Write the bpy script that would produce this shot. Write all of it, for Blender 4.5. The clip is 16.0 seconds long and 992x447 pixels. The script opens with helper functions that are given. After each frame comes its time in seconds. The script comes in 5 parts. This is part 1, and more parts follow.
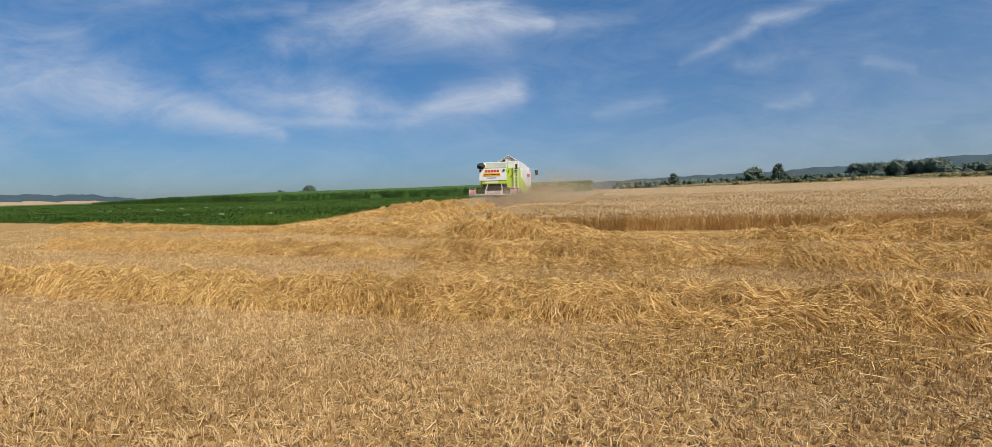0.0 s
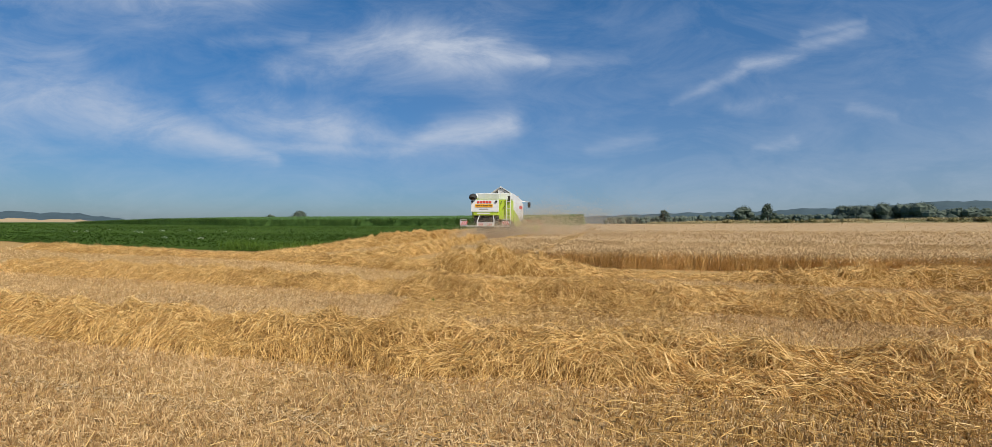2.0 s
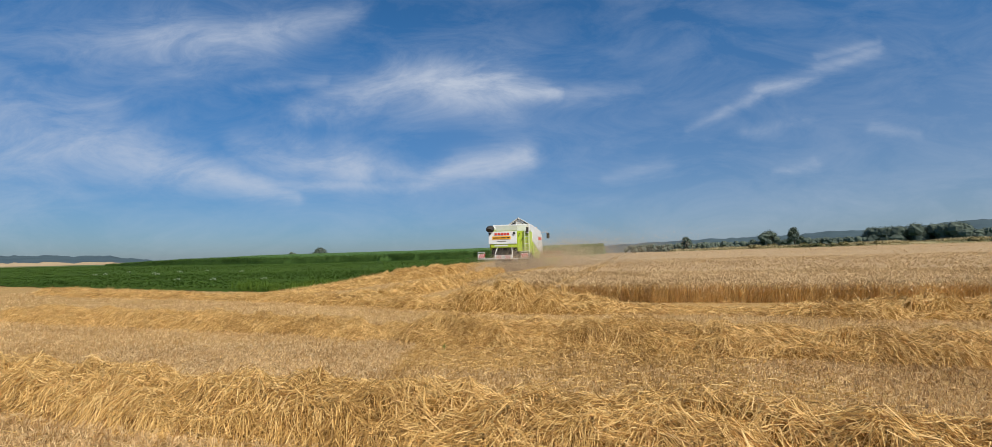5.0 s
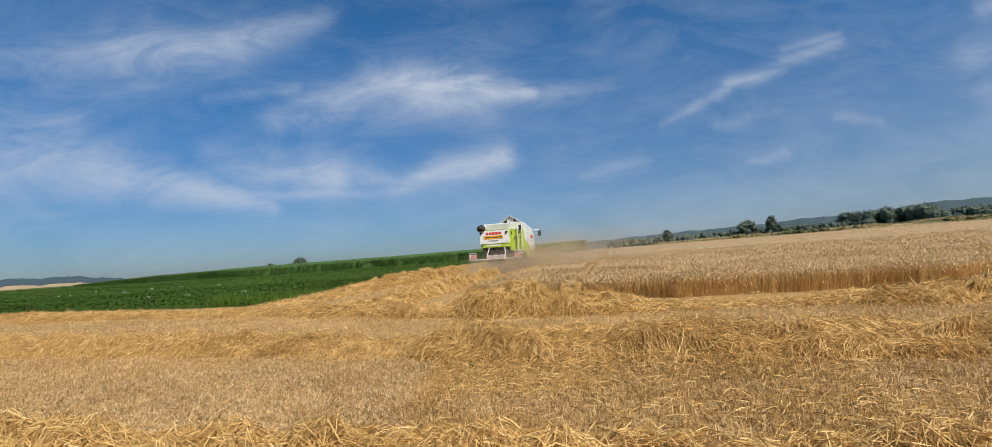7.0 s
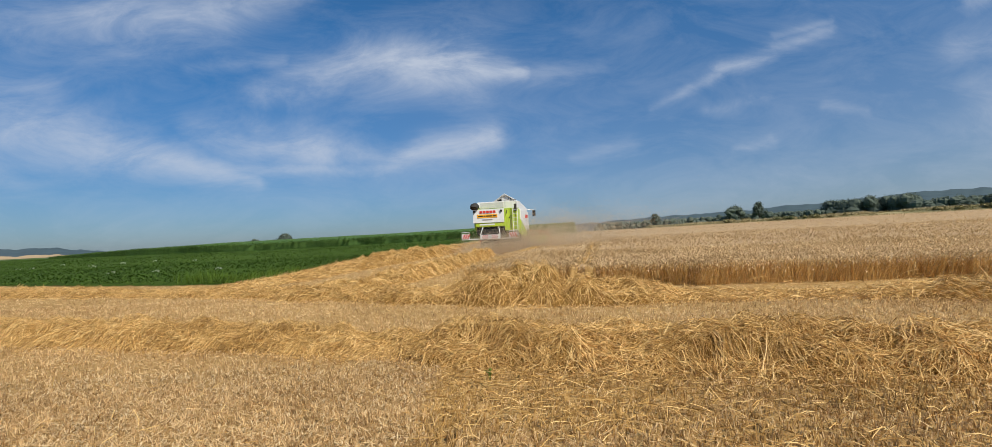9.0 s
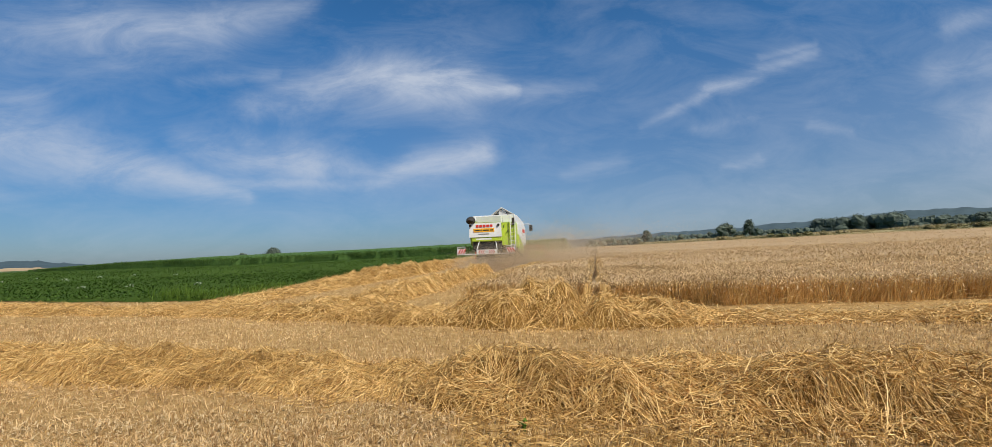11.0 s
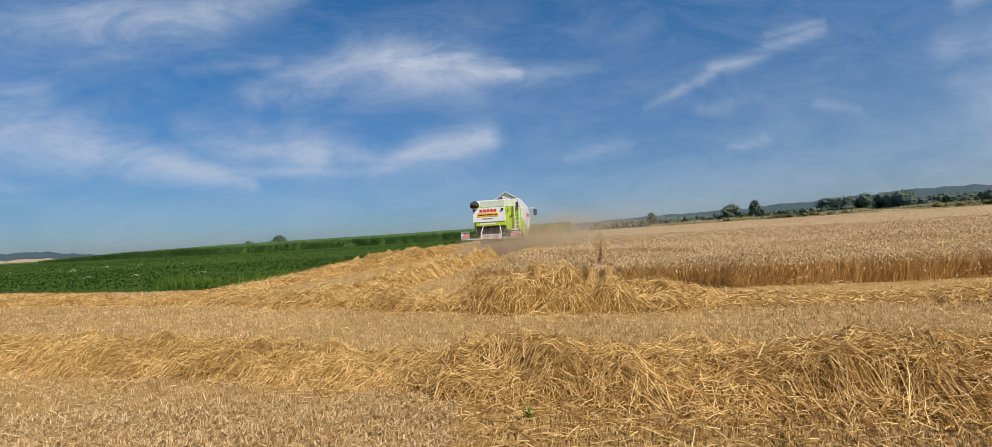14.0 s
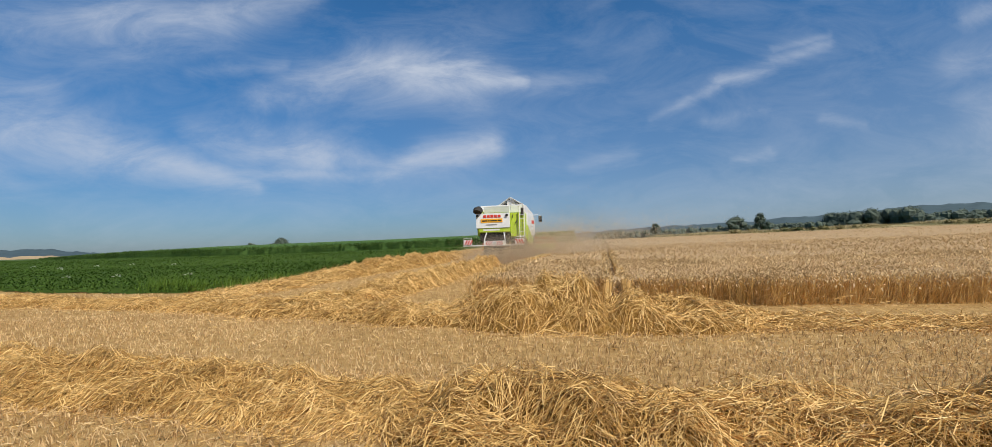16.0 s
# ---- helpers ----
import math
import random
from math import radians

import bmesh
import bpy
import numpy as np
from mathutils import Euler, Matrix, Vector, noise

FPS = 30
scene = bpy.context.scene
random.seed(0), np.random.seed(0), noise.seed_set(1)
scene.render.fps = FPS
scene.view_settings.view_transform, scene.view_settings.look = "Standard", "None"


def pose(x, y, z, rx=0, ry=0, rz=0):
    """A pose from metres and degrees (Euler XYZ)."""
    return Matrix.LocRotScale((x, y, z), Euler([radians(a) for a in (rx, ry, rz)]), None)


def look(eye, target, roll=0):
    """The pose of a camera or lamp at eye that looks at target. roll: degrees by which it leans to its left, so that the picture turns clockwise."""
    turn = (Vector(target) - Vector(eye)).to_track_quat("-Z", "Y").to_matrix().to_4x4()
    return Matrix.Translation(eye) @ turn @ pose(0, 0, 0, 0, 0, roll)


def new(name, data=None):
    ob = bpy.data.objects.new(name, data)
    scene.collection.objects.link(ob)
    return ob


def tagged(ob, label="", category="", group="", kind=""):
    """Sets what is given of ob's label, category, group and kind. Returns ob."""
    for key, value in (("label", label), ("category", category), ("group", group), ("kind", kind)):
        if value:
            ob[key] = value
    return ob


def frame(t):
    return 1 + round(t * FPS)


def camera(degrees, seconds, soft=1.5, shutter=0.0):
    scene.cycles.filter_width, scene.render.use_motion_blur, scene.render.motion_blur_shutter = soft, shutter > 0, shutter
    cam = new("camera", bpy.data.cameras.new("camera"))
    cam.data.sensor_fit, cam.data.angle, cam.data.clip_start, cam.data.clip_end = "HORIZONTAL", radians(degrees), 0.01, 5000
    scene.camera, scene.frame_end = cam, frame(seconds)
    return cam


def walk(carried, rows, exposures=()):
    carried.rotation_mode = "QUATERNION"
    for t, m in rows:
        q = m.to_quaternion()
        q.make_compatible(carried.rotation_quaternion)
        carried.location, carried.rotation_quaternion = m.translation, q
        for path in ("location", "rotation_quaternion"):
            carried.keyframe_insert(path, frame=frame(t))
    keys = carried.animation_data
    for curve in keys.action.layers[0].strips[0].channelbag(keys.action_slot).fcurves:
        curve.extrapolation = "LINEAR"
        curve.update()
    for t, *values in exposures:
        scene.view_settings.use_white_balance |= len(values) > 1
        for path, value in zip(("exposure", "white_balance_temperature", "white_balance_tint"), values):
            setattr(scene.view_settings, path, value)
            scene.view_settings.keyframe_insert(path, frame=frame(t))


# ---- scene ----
cam = camera(92.1, 16.0, soft=0.65)
METRES, EYE, TILT, LEAN, TURN = 8.7, 1.6, 0.0, 0.0, 0.0
ROWS = [
    (0.0, 0.0, 0.0, 0.0, -0.08, -3.67, 1.32),
    (0.5, 0.007, 0.0117, 0.0054, -1.29, -1.58, 0.9),
    (1.0, 0.0089, 0.039, 0.0048, -1.44, -0.72, 0.48),
    (1.5, -0.0015, 0.0669, 0.0049, -1.01, -0.4, 0.42),
    (2.0, 0.0008, 0.0947, 0.0039, -1.08, 0.06, -0.42),
    (2.5, 0.0129, 0.1336, 0.0053, 1.23, 2.81, 1.11),
    (3.0, 0.0272, 0.1272, 0.0031, 0.83, -0.45, -0.11),
    (3.5, 0.0297, 0.1446, 0.0057, 0.69, 3.11, 0.82),
    (4.0, 0.0351, 0.1671, 0.0108, 1.88, 3.04, 1.59),
    (6.5, -0.067, 0.3359, 0.0076, -1.15, 5.41, 1.37),
    (7.0, -0.0839, 0.389, 0.0052, -0.91, 3.94, 3.75),
    (7.5, -0.1104, 0.4377, 0.003, -0.55, 3.55, 3.48),
    (8.0, -0.1265, 0.4904, 0.0041, -0.33, 1.98, 3.08),
    (8.5, -0.1297, 0.5378, 0.0044, -1.74, 1.3, 2.85),
    (11.0, -0.1767, 0.7274, 0.0001, -3.56, 3.34, 2.18),
    (11.5, -0.1831, 0.7333, -0.0004, -8.86, 0.71, 2.11),
    (12.0, -0.1894, 0.7328, -0.0015, -14.79, -2.48, 1.35),
    (12.5, -0.1829, 0.7358, -0.0012, -18.45, -1.18, 0.49),
    (13.0, -0.1763, 0.7352, -0.0018, -9.92, 0.31, -0.46),
    (13.5, -0.1699, 0.7375, -0.0017, -5.82, 0.66, 0.41),
    (14.0, -0.1717, 0.7498, -0.001, -2.99, 1.53, 3.01),
    (14.5, -0.1797, 0.7783, -0.0005, -1.44, 1.68, 3.68),
    (15.0, -0.1795, 0.8036, 0.0005, -1.45, 1.65, 1.72),
    (15.5, -0.1734, 0.8491, -0.0062, -1.24, 1.9, 3.49),
    (16.0, -0.1734, 0.8924, -0.004, -2.7, 2.42, 1.73),
]
walk(cam, [(t, pose(0, 0, EYE, TILT, LEAN, TURN) @ pose(METRES * x, METRES * y, METRES * z, 90 + pitch, roll, yaw)) for t, x, y, z, yaw, pitch, roll in ROWS])

# ---- world, sun and exposure ----
SUN_DIR = Vector((0.42, -0.62, 0.80)).normalized()      # towards the sun: behind the walker, to the right, high
world = bpy.data.worlds.new("summer_sky")
scene.world = world
world.use_nodes = True
wn, wl = world.node_tree.nodes, world.node_tree.links
wn.clear()


def wnode(kind, **inputs):
    n = wn.new(kind)
    for key, value in inputs.items():
        n.inputs[int(key[1:])].default_value = value
    return n


def wmath(op, a, b=0.0, c=0.0):
    n = wn.new("ShaderNodeMath")
    n.operation = op
    for i, v in enumerate((a, b, c)):
        if isinstance(v, (int, float)):
            n.inputs[i].default_value = v
        else:
            wl.new(v, n.inputs[i])
    return n.outputs[0]


sky = wn.new("ShaderNodeTexSky")
sky.sky_type = "NISHITA"
sky.sun_disc = False
sky.sun_elevation = math.asin(SUN_DIR.z)
sky.sun_rotation = math.atan2(SUN_DIR.x, SUN_DIR.y)
sky.altitude = 100
sky.air_density, sky.dust_density, sky.ozone_density = 0.9, 0.5, 1.6
coord = wn.new("ShaderNodeTexCoord")
sep = wn.new("ShaderNodeSeparateXYZ")
wl.new(coord.outputs["Generated"], sep.inputs[0])
ahead = wmath("MAXIMUM", sep.outputs[1], 0.12)
su = wmath("DIVIDE", sep.outputs[0], ahead)
sv = wmath("DIVIDE", sep.outputs[2], ahead)
flat = wn.new("ShaderNodeCombineXYZ")
wl.new(su, flat.inputs[0])
wl.new(sv, flat.inputs[1])


def sky_noise(scale, detail, rough, sx, sy, turn, shift=0.0, distortion=0.0):
    mp = wn.new("ShaderNodeMapping")
    wl.new(flat.outputs[0], mp.inputs[0])
    mp.inputs["Location"].default_value = (shift, shift * 0.7, shift)
    mp.inputs["Rotation"].default_value = (0, 0, radians(turn))
    mp.inputs["Scale"].default_value = (sx, sy, 1)
    n = wn.new("ShaderNodeTexNoise")
    wl.new(mp.outputs[0], n.inputs["Vector"])
    n.inputs["Scale"].default_value = scale
    n.inputs["Detail"].default_value = detail
    n.inputs["Roughness"].default_value = rough
    n.inputs["Distortion"].default_value = distortion
    return n.outputs["Fac"]


warp_a = wmath("SUBTRACT", sky_noise(5.0, 9, 0.66, 1, 1.4, 0, 3.1), 0.5)
warp_b = wmath("SUBTRACT", sky_noise(5.0, 9, 0.66, 1, 1.4, 0, 9.4), 0.5)
wu = wmath("MULTIPLY_ADD", warp_a, 0.075, su)
wv = wmath("MULTIPLY_ADD", warp_b, 0.032, sv)
# cirrus wisps, each a tapering stroke: ends (right, up), half widths and strengths at both ends
WISPS_HIGH = [
    (-0.988, 0.470, -0.689, 0.481, 0.037, 0.048, 0.20, 0.60),
    (-0.689, 0.481, -0.521, 0.478, 0.051, 0.037, 0.60, 0.48),
    (-0.521, 0.485, -0.326, 0.526, 0.034, 0.022, 0.50, 0.30),
    (-1.206, 0.486, -0.945, 0.472, 0.023, 0.026, 0.15, 0.25),
    (-0.424, 0.311, -0.218, 0.375, 0.024, 0.036, 0.40, 0.70),
    (-0.218, 0.368, -0.001, 0.366, 0.041, 0.047, 0.65, 0.90),
    (-0.001, 0.360, 0.112, 0.340, 0.041, 0.014, 0.90, 0.75),
    (-0.041, 0.389, -0.006, 0.429, 0.030, 0.011, 0.60, 0.30),
    (0.132, 0.334, 0.278, 0.345, 0.019, 0.014, 0.28, 0.15),
    (-0.577, 0.375, -0.382, 0.379, 0.011, 0.014, 0.15, 0.25),
]
WISPS_LOW = [
    (-1.286, 0.283, -1.027, 0.267, 0.134, 0.105, 0.38, 0.46),
    (-1.071, 0.310, -0.758, 0.222, 0.070, 0.044, 0.46, 0.62),
    (-0.758, 0.222, -0.439, 0.134, 0.040, 0.013, 0.70, 0.45),
    (-1.059, 0.401, -0.857, 0.323, 0.023, 0.034, 0.30, 0.35),
    (-0.577, 0.248, -0.439, 0.212, 0.019, 0.033, 0.36, 0.58),
    (-0.439, 0.225, -0.289, 0.183, 0.036, 0.030, 0.58, 0.58),
    (-0.508, 0.159, -0.195, 0.149, 0.011, 0.013, 0.35, 0.50),
    (-0.289, 0.193, -0.168, 0.162, 0.024, 0.016, 0.50, 0.45),
    (-0.202, 0.149, -0.086, 0.190, 0.011, 0.023, 0.55, 0.75),
    (-0.086, 0.190, 0.041, 0.209, 0.024, 0.022, 0.75, 0.80),
]
WISPS_EAST = [
    (0.386, 0.259, 0.546, 0.329, 0.008, 0.010, 0.25, 0.48),
    (0.547, 0.338, 0.659, 0.372, 0.011, 0.013, 0.50, 0.46),
    (0.659, 0.378, 0.791, 0.418, 0.014, 0.011, 0.44, 0.30),
    (0.661, 0.407, 0.792, 0.436, 0.008, 0.008, 0.30, 0.25),
    (0.218, 0.156, 0.337, 0.182, 0.010, 0.018, 0.16, 0.24),
    (0.569, 0.163, 0.647, 0.177, 0.007, 0.010, 0.18, 0.26),
    (0.516, 0.249, 0.640, 0.271, 0.011, 0.008, 0.20, 0.15),
    (0.779, 0.249, 0.867, 0.239, 0.011, 0.008, 0.20, 0.15),
    (1.081, 0.380, 1.572, 0.445, 0.030, 0.040, 0.22, 0.50),
    (1.572, 0.445, 2.341, 0.595, 0.040, 0.075, 0.55, 0.70),
    (1.149, 0.240, 1.573, 0.347, 0.045, 0.040, 0.32, 0.45),
    (1.573, 0.356, 2.343, 0.489, 0.040, 0.080, 0.55, 0.65),
    (1.125, 0.469, 1.386, 0.583, 0.020, 0.014, 0.25, 0.20),
]
total = 0.0
for u0, v0, u1, v1, w0, w1, s0, s1 in WISPS_HIGH + WISPS_LOW + WISPS_EAST:
    du, dv = u1 - u0, v1 - v0
    size2 = du * du + dv * dv
    au, av = wmath("SUBTRACT", wu, u0), wmath("SUBTRACT", wv, v0)
    k = wmath("MULTIPLY_ADD", av, dv / size2, wmath("MULTIPLY", au, du / size2))
    k = wmath("MINIMUM", wmath("MAXIMUM", k, 0.0), 1.0)
    ru, rv = wmath("MULTIPLY_ADD", k, -du, au), wmath("MULTIPLY_ADD", k, -dv, av)
    wide = wmath("MULTIPLY_ADD", k, 1.2 * (w1 - w0), 1.2 * w0)
    r2 = wmath("DIVIDE", wmath("MULTIPLY_ADD", ru, ru, wmath("MULTIPLY", rv, rv)), wmath("MULTIPLY", wide, wide))
    g = wmath("EXPONENT", wmath("MULTIPLY", wmath("POWER", r2, 0.95), -0.85))
    # strokes that meet do not add up
    total = wmath("MAXIMUM", total, wmath("MULTIPLY", g, wmath("MULTIPLY_ADD", k, 0.9 * (s1 - s0), 0.9 * s0)))
fibre = sky_noise(6.0, 11, 0.66, 0.75, 2.0, -14, 1.7, 0.6)
soft_noise = sky_noise(2.2, 4, 0.5, 0.7, 1.8, -6, 5.2, 0.3)
body = wmath("MAXIMUM", wmath("MULTIPLY_ADD", wmath("ADD", wmath("MULTIPLY", fibre, 0.75), wmath("MULTIPLY", soft_noise, 0.25)), 2.7, -0.62), 0.0)
cover = wmath("MULTIPLY", total, wmath("MINIMUM", body, 1.15))
# thin veil: faint streaks everywhere, thicker low in the east
east = wmath("MINIMUM", wmath("MAXIMUM", wmath("MULTIPLY_ADD", su, 0.42, 0.18), 0.0), 0.85)
low = wmath("EXPONENT", wmath("MULTIPLY", wmath("MULTIPLY", sv, sv), -9.0))
haze = wmath("MULTIPLY", wmath("MULTIPLY", east, low), wmath("MULTIPLY_ADD", soft_noise, 0.9, 0.02))
veil = wmath("MULTIPLY_ADD", wmath("MAXIMUM", wmath("SUBTRACT", fibre, 0.40), 0.0), 0.48, haze)
cover = wmath("MINIMUM", wmath("MAXIMUM", wmath("ADD", cover, veil), 0.0), 0.85)
mix = wn.new("ShaderNodeMix")
mix.data_type = "RGBA"
wl.new(cover, mix.inputs["Factor"])
tint = wn.new("ShaderNodeMix")
tint.data_type, tint.blend_type = "RGBA", "MULTIPLY"
tint.inputs["Factor"].default_value = 1.0
wl.new(sky.outputs[0], tint.inputs["A"])
grade = wn.new("ShaderNodeMix")
grade.data_type = "RGBA"
wl.new(wmath("MINIMUM", wmath("MULTIPLY", wmath("MAXIMUM", sep.outputs[2], 0.0), 2.6), 1.0), grade.inputs["Factor"])
grade.inputs["A"].default_value = (0.545, 0.70, 0.97, 1)
grade.inputs["B"].default_value = (0.47, 1.20, 1.70, 1)
wl.new(grade.outputs["Result"], tint.inputs["B"])
wl.new(tint.outputs["Result"], mix.inputs["A"])
mix.inputs["B"].default_value = (8.7, 9.6, 11.2, 1)
back = wn.new("ShaderNodeBackground")
back.inputs["Strength"].default_value = 0.0635
wl.new(mix.outputs["Result"], back.inputs["Color"])
out = wn.new("ShaderNodeOutputWorld")
wl.new(back.outputs[0], out.inputs[0])

sun = new("sun", bpy.data.lights.new("sun", "SUN"))
sun.data.energy, sun.data.angle, sun.data.color = 5.5, radians(0.53), (1.0, 0.94, 0.835)
sun.matrix_world = look(SUN_DIR * 60, (0, 0, 0))
scene.view_settings.exposure = 0.0


# ---- materials ----
def material(name, colors, scale=8.0, rough=0.8, bump=0.3, island=0.0, rand=0.0, big=0.6, detail=6, metallic=0.0,
             stretch=(1, 1, 1), translucent=0.0, spec=0.3, coords="Object"):
    """Colour from two scales of noise through a ramp, varied by island or by object, with fine relief."""
    m = bpy.data.materials.new(name)
    m.use_nodes = True
    n, l = m.node_tree.nodes, m.node_tree.links
    bsdf = n["Principled BSDF"]
    tc = n.new("ShaderNodeTexCoord")
    mp = n.new("ShaderNodeMapping")
    mp.inputs["Scale"].default_value = stretch
    l.new(tc.outputs[coords], mp.inputs[0])
    fine, broad = n.new("ShaderNodeTexNoise"), n.new("ShaderNodeTexNoise")
    fine.inputs["Scale"].default_value, fine.inputs["Detail"].default_value = scale, detail
    broad.inputs["Scale"].default_value, broad.inputs["Detail"].default_value = scale * 0.08, 4
    l.new(mp.outputs[0], fine.inputs["Vector"])
    l.new(mp.outputs[0], broad.inputs["Vector"])
    mixer = n.new("ShaderNodeMath")
    mixer.operation = "MULTIPLY_ADD"
    l.new(broad.outputs["Fac"], mixer.inputs[0])
    mixer.inputs[1].default_value = big
    half = n.new("ShaderNodeMath")
    half.operation = "MULTIPLY_ADD"
    l.new(fine.outputs["Fac"], half.inputs[0])
    half.inputs[1].default_value = 1.0 - big * 0.5
    half.inputs[2].default_value = -big * 0.25
    l.new(half.outputs[0], mixer.inputs[2])
    value = mixer.outputs[0]
    for amount, kind, socket in ((island, "ShaderNodeNewGeometry", "Random Per Island"), (rand, "ShaderNodeObjectInfo", "Random")):
        if amount:
            src = n.new(kind)
            add = n.new("ShaderNodeMath")
            add.operation = "MULTIPLY_ADD"
            off = n.new("ShaderNodeMath")
            off.operation = "SUBTRACT"
            l.new(src.outputs[socket], off.inputs[0])
            off.inputs[1].default_value = 0.5
            l.new(off.outputs[0], add.inputs[0])
            add.inputs[1].default_value = amount
            l.new(value, add.inputs[2])
            value = add.outputs[0]
    ramp = n.new("ShaderNodeValToRGB")
    while len(ramp.color_ramp.elements) < len(colors):
        ramp.color_ramp.elements.new(0.5)
    for i, col in enumerate(colors):
        e = ramp.color_ramp.elements[i]
        e.position = 0.22 + 0.56 * i / max(1, len(colors) - 1)
        e.color = (*col, 1)
    l.new(value, ramp.inputs[0])
    l.new(ramp.outputs[0], bsdf.inputs["Base Color"])
    bsdf.inputs["Roughness"].default_value = rough
    bsdf.inputs["Metallic"].default_value = metallic
    bsdf.inputs["Specular IOR Level"].default_value = spec
    if bump:
        b = n.new("ShaderNodeBump")
        b.inputs["Strength"].default_value = bump
        b.inputs["Distance"].default_value = 0.02
        l.new(fine.outputs["Fac"], b.inputs["Height"])
        l.new(b.outputs[0], bsdf.inputs["Normal"])
    if translucent:
        tr, ms = n.new("ShaderNodeBsdfTranslucent"), n.new("ShaderNodeMixShader")
        l.new(ramp.outputs[0], tr.inputs["Color"])
        ms.inputs[0].default_value = translucent
        l.new(bsdf.outputs[0], ms.inputs[1])
        l.new(tr.outputs[0], ms.inputs[2])
        l.new(ms.outputs[0], n["Material Output"].inputs["Surface"])
    return m


STRAW = material("straw", [(0.36, 0.20, 0.056), (0.66, 0.405, 0.130), (0.86, 0.595, 0.245)], 9, 0.5, 0, island=0.65, translucent=0.17, spec=0.3)
# bed under the straws: the shade of the gaps is in its dark colour
SHADED_STRAW_BED = material("shaded_straw_bed", [(0.08, 0.040, 0.009), (0.24, 0.128, 0.032), (0.47, 0.28, 0.085)], 70, 0.95, 1.0, big=0.3, spec=0.04)
STUBBLE = material("stubble", [(0.32, 0.192, 0.077), (0.59, 0.39, 0.182), (0.80, 0.575, 0.30)], 5, 0.65, 0, island=0.6, big=0.7, translucent=0.2, spec=0.2)
# darker, browner stalks for the patches that litter_free marks
DARK_STUBBLE = material("darker_stubble", [(0.25, 0.138, 0.040), (0.43, 0.258, 0.082), (0.60, 0.39, 0.15)], 5, 0.7, 0, island=0.6, big=0.7, translucent=0.2, spec=0.1)
CHAFF = material("chaff", [(0.36, 0.22, 0.09), (0.62, 0.42, 0.20), (0.80, 0.59, 0.32)], 5, 0.9, 0, island=0.6, big=0.8, translucent=0.3, spec=0.1)
WHEAT_STEM = material("ripe_wheat_stem", [(0.42, 0.24, 0.070), (0.70, 0.44, 0.15), (0.85, 0.60, 0.25)], 4, 0.6, 0, island=0.5, translucent=0.2)
WHEAT_EAR = material("ripe_wheat_ear", [(0.34, 0.225, 0.098), (0.57, 0.40, 0.205), (0.75, 0.56, 0.315)], 0.6, 0.85, 0, island=0.45, big=0.5, spec=0.1, translucent=0.25)
# darker than the ears: shadow between them is put into this colour
SHADED_WHEAT_BED = material("shaded_wheat_canopy", [(0.235, 0.150, 0.076), (0.40, 0.275, 0.150), (0.51, 0.37, 0.222)], 9, 0.9, 0.7, big=0.35, spec=0.04)
BEET = material("crop_leaf", [(0.028, 0.056, 0.009), (0.056, 0.106, 0.016), (0.10, 0.165, 0.030)], 0.5, 0.75, 0, island=0.5, big=0.8, translucent=0.3, spec=0.12)
# sheet below the leaves, a darker green that paints the shade between them
BEET_SHADE = material("crop_shade", [(0.026, 0.046, 0.007), (0.048, 0.082, 0.012), (0.075, 0.115, 0.018)], 3, 0.95, 1.0, spec=0.03)
MAIZE = material("maize_leaf", [(0.032, 0.066, 0.012), (0.064, 0.124, 0.022), (0.115, 0.19, 0.044)], 0.3, 0.7, 0, island=0.5, big=0.8, translucent=0.25, spec=0.15)
MAIZE_BED = material("maize_canopy", [(0.030, 0.065, 0.011), (0.060, 0.120, 0.021), (0.10, 0.17, 0.038)], 2.5, 0.8, 1.0)
LEAF = material("tree_leaf", [(0.105, 0.145, 0.070), (0.155, 0.205, 0.100), (0.21, 0.265, 0.135)], 0.25, 0.8, 0, island=0.5, rand=0.25, big=0.8, translucent=0.5)
# leaf green greyed and paled: aerial haze painted into the colour
HAZED_LEAF = material("hazed_tree_leaf", [(0.115, 0.142, 0.112), (0.150, 0.182, 0.140), (0.190, 0.225, 0.170)], 0.1, 0.85, 0, island=0.3, big=0.8, translucent=0.4, spec=0.1)
BARK = material("bark", [(0.05, 0.035, 0.025), (0.12, 0.09, 0.065)], 10, 0.9, 0.6, stretch=(1, 1, 0.2))
VERGE = material("dry_grass", [(0.085, 0.100, 0.036), (0.22, 0.190, 0.080), (0.44, 0.345, 0.17)], 0.9, 0.8, 0, island=0.4, big=1.0, translucent=0.15)
# forest green pushed to blue; distance haze is part of this base colour
HAZED_HILL = material("hazed_wooded_hill", [(0.034, 0.056, 0.064), (0.050, 0.078, 0.088), (0.070, 0.102, 0.106)], 0.03, 0.95, 0, detail=10, big=0.5)
FAR_FIELD = material("far_stubble_field", [(0.34, 0.23, 0.12), (0.50, 0.36, 0.20)], 0.1, 0.9, 0)
DRY_GRASS = material("pale_dry_grass", [(0.34, 0.265, 0.13), (0.50, 0.40, 0.215), (0.64, 0.53, 0.31)], 0.9, 0.85, 0, island=0.4, translucent=0.2, spec=0.1)
DUST = material("harvest_dust", [(0.58, 0.46, 0.31), (0.70, 0.57, 0.40)], 0.4, 1.0, 0, island=0.4, translucent=0.5, spec=0.0)


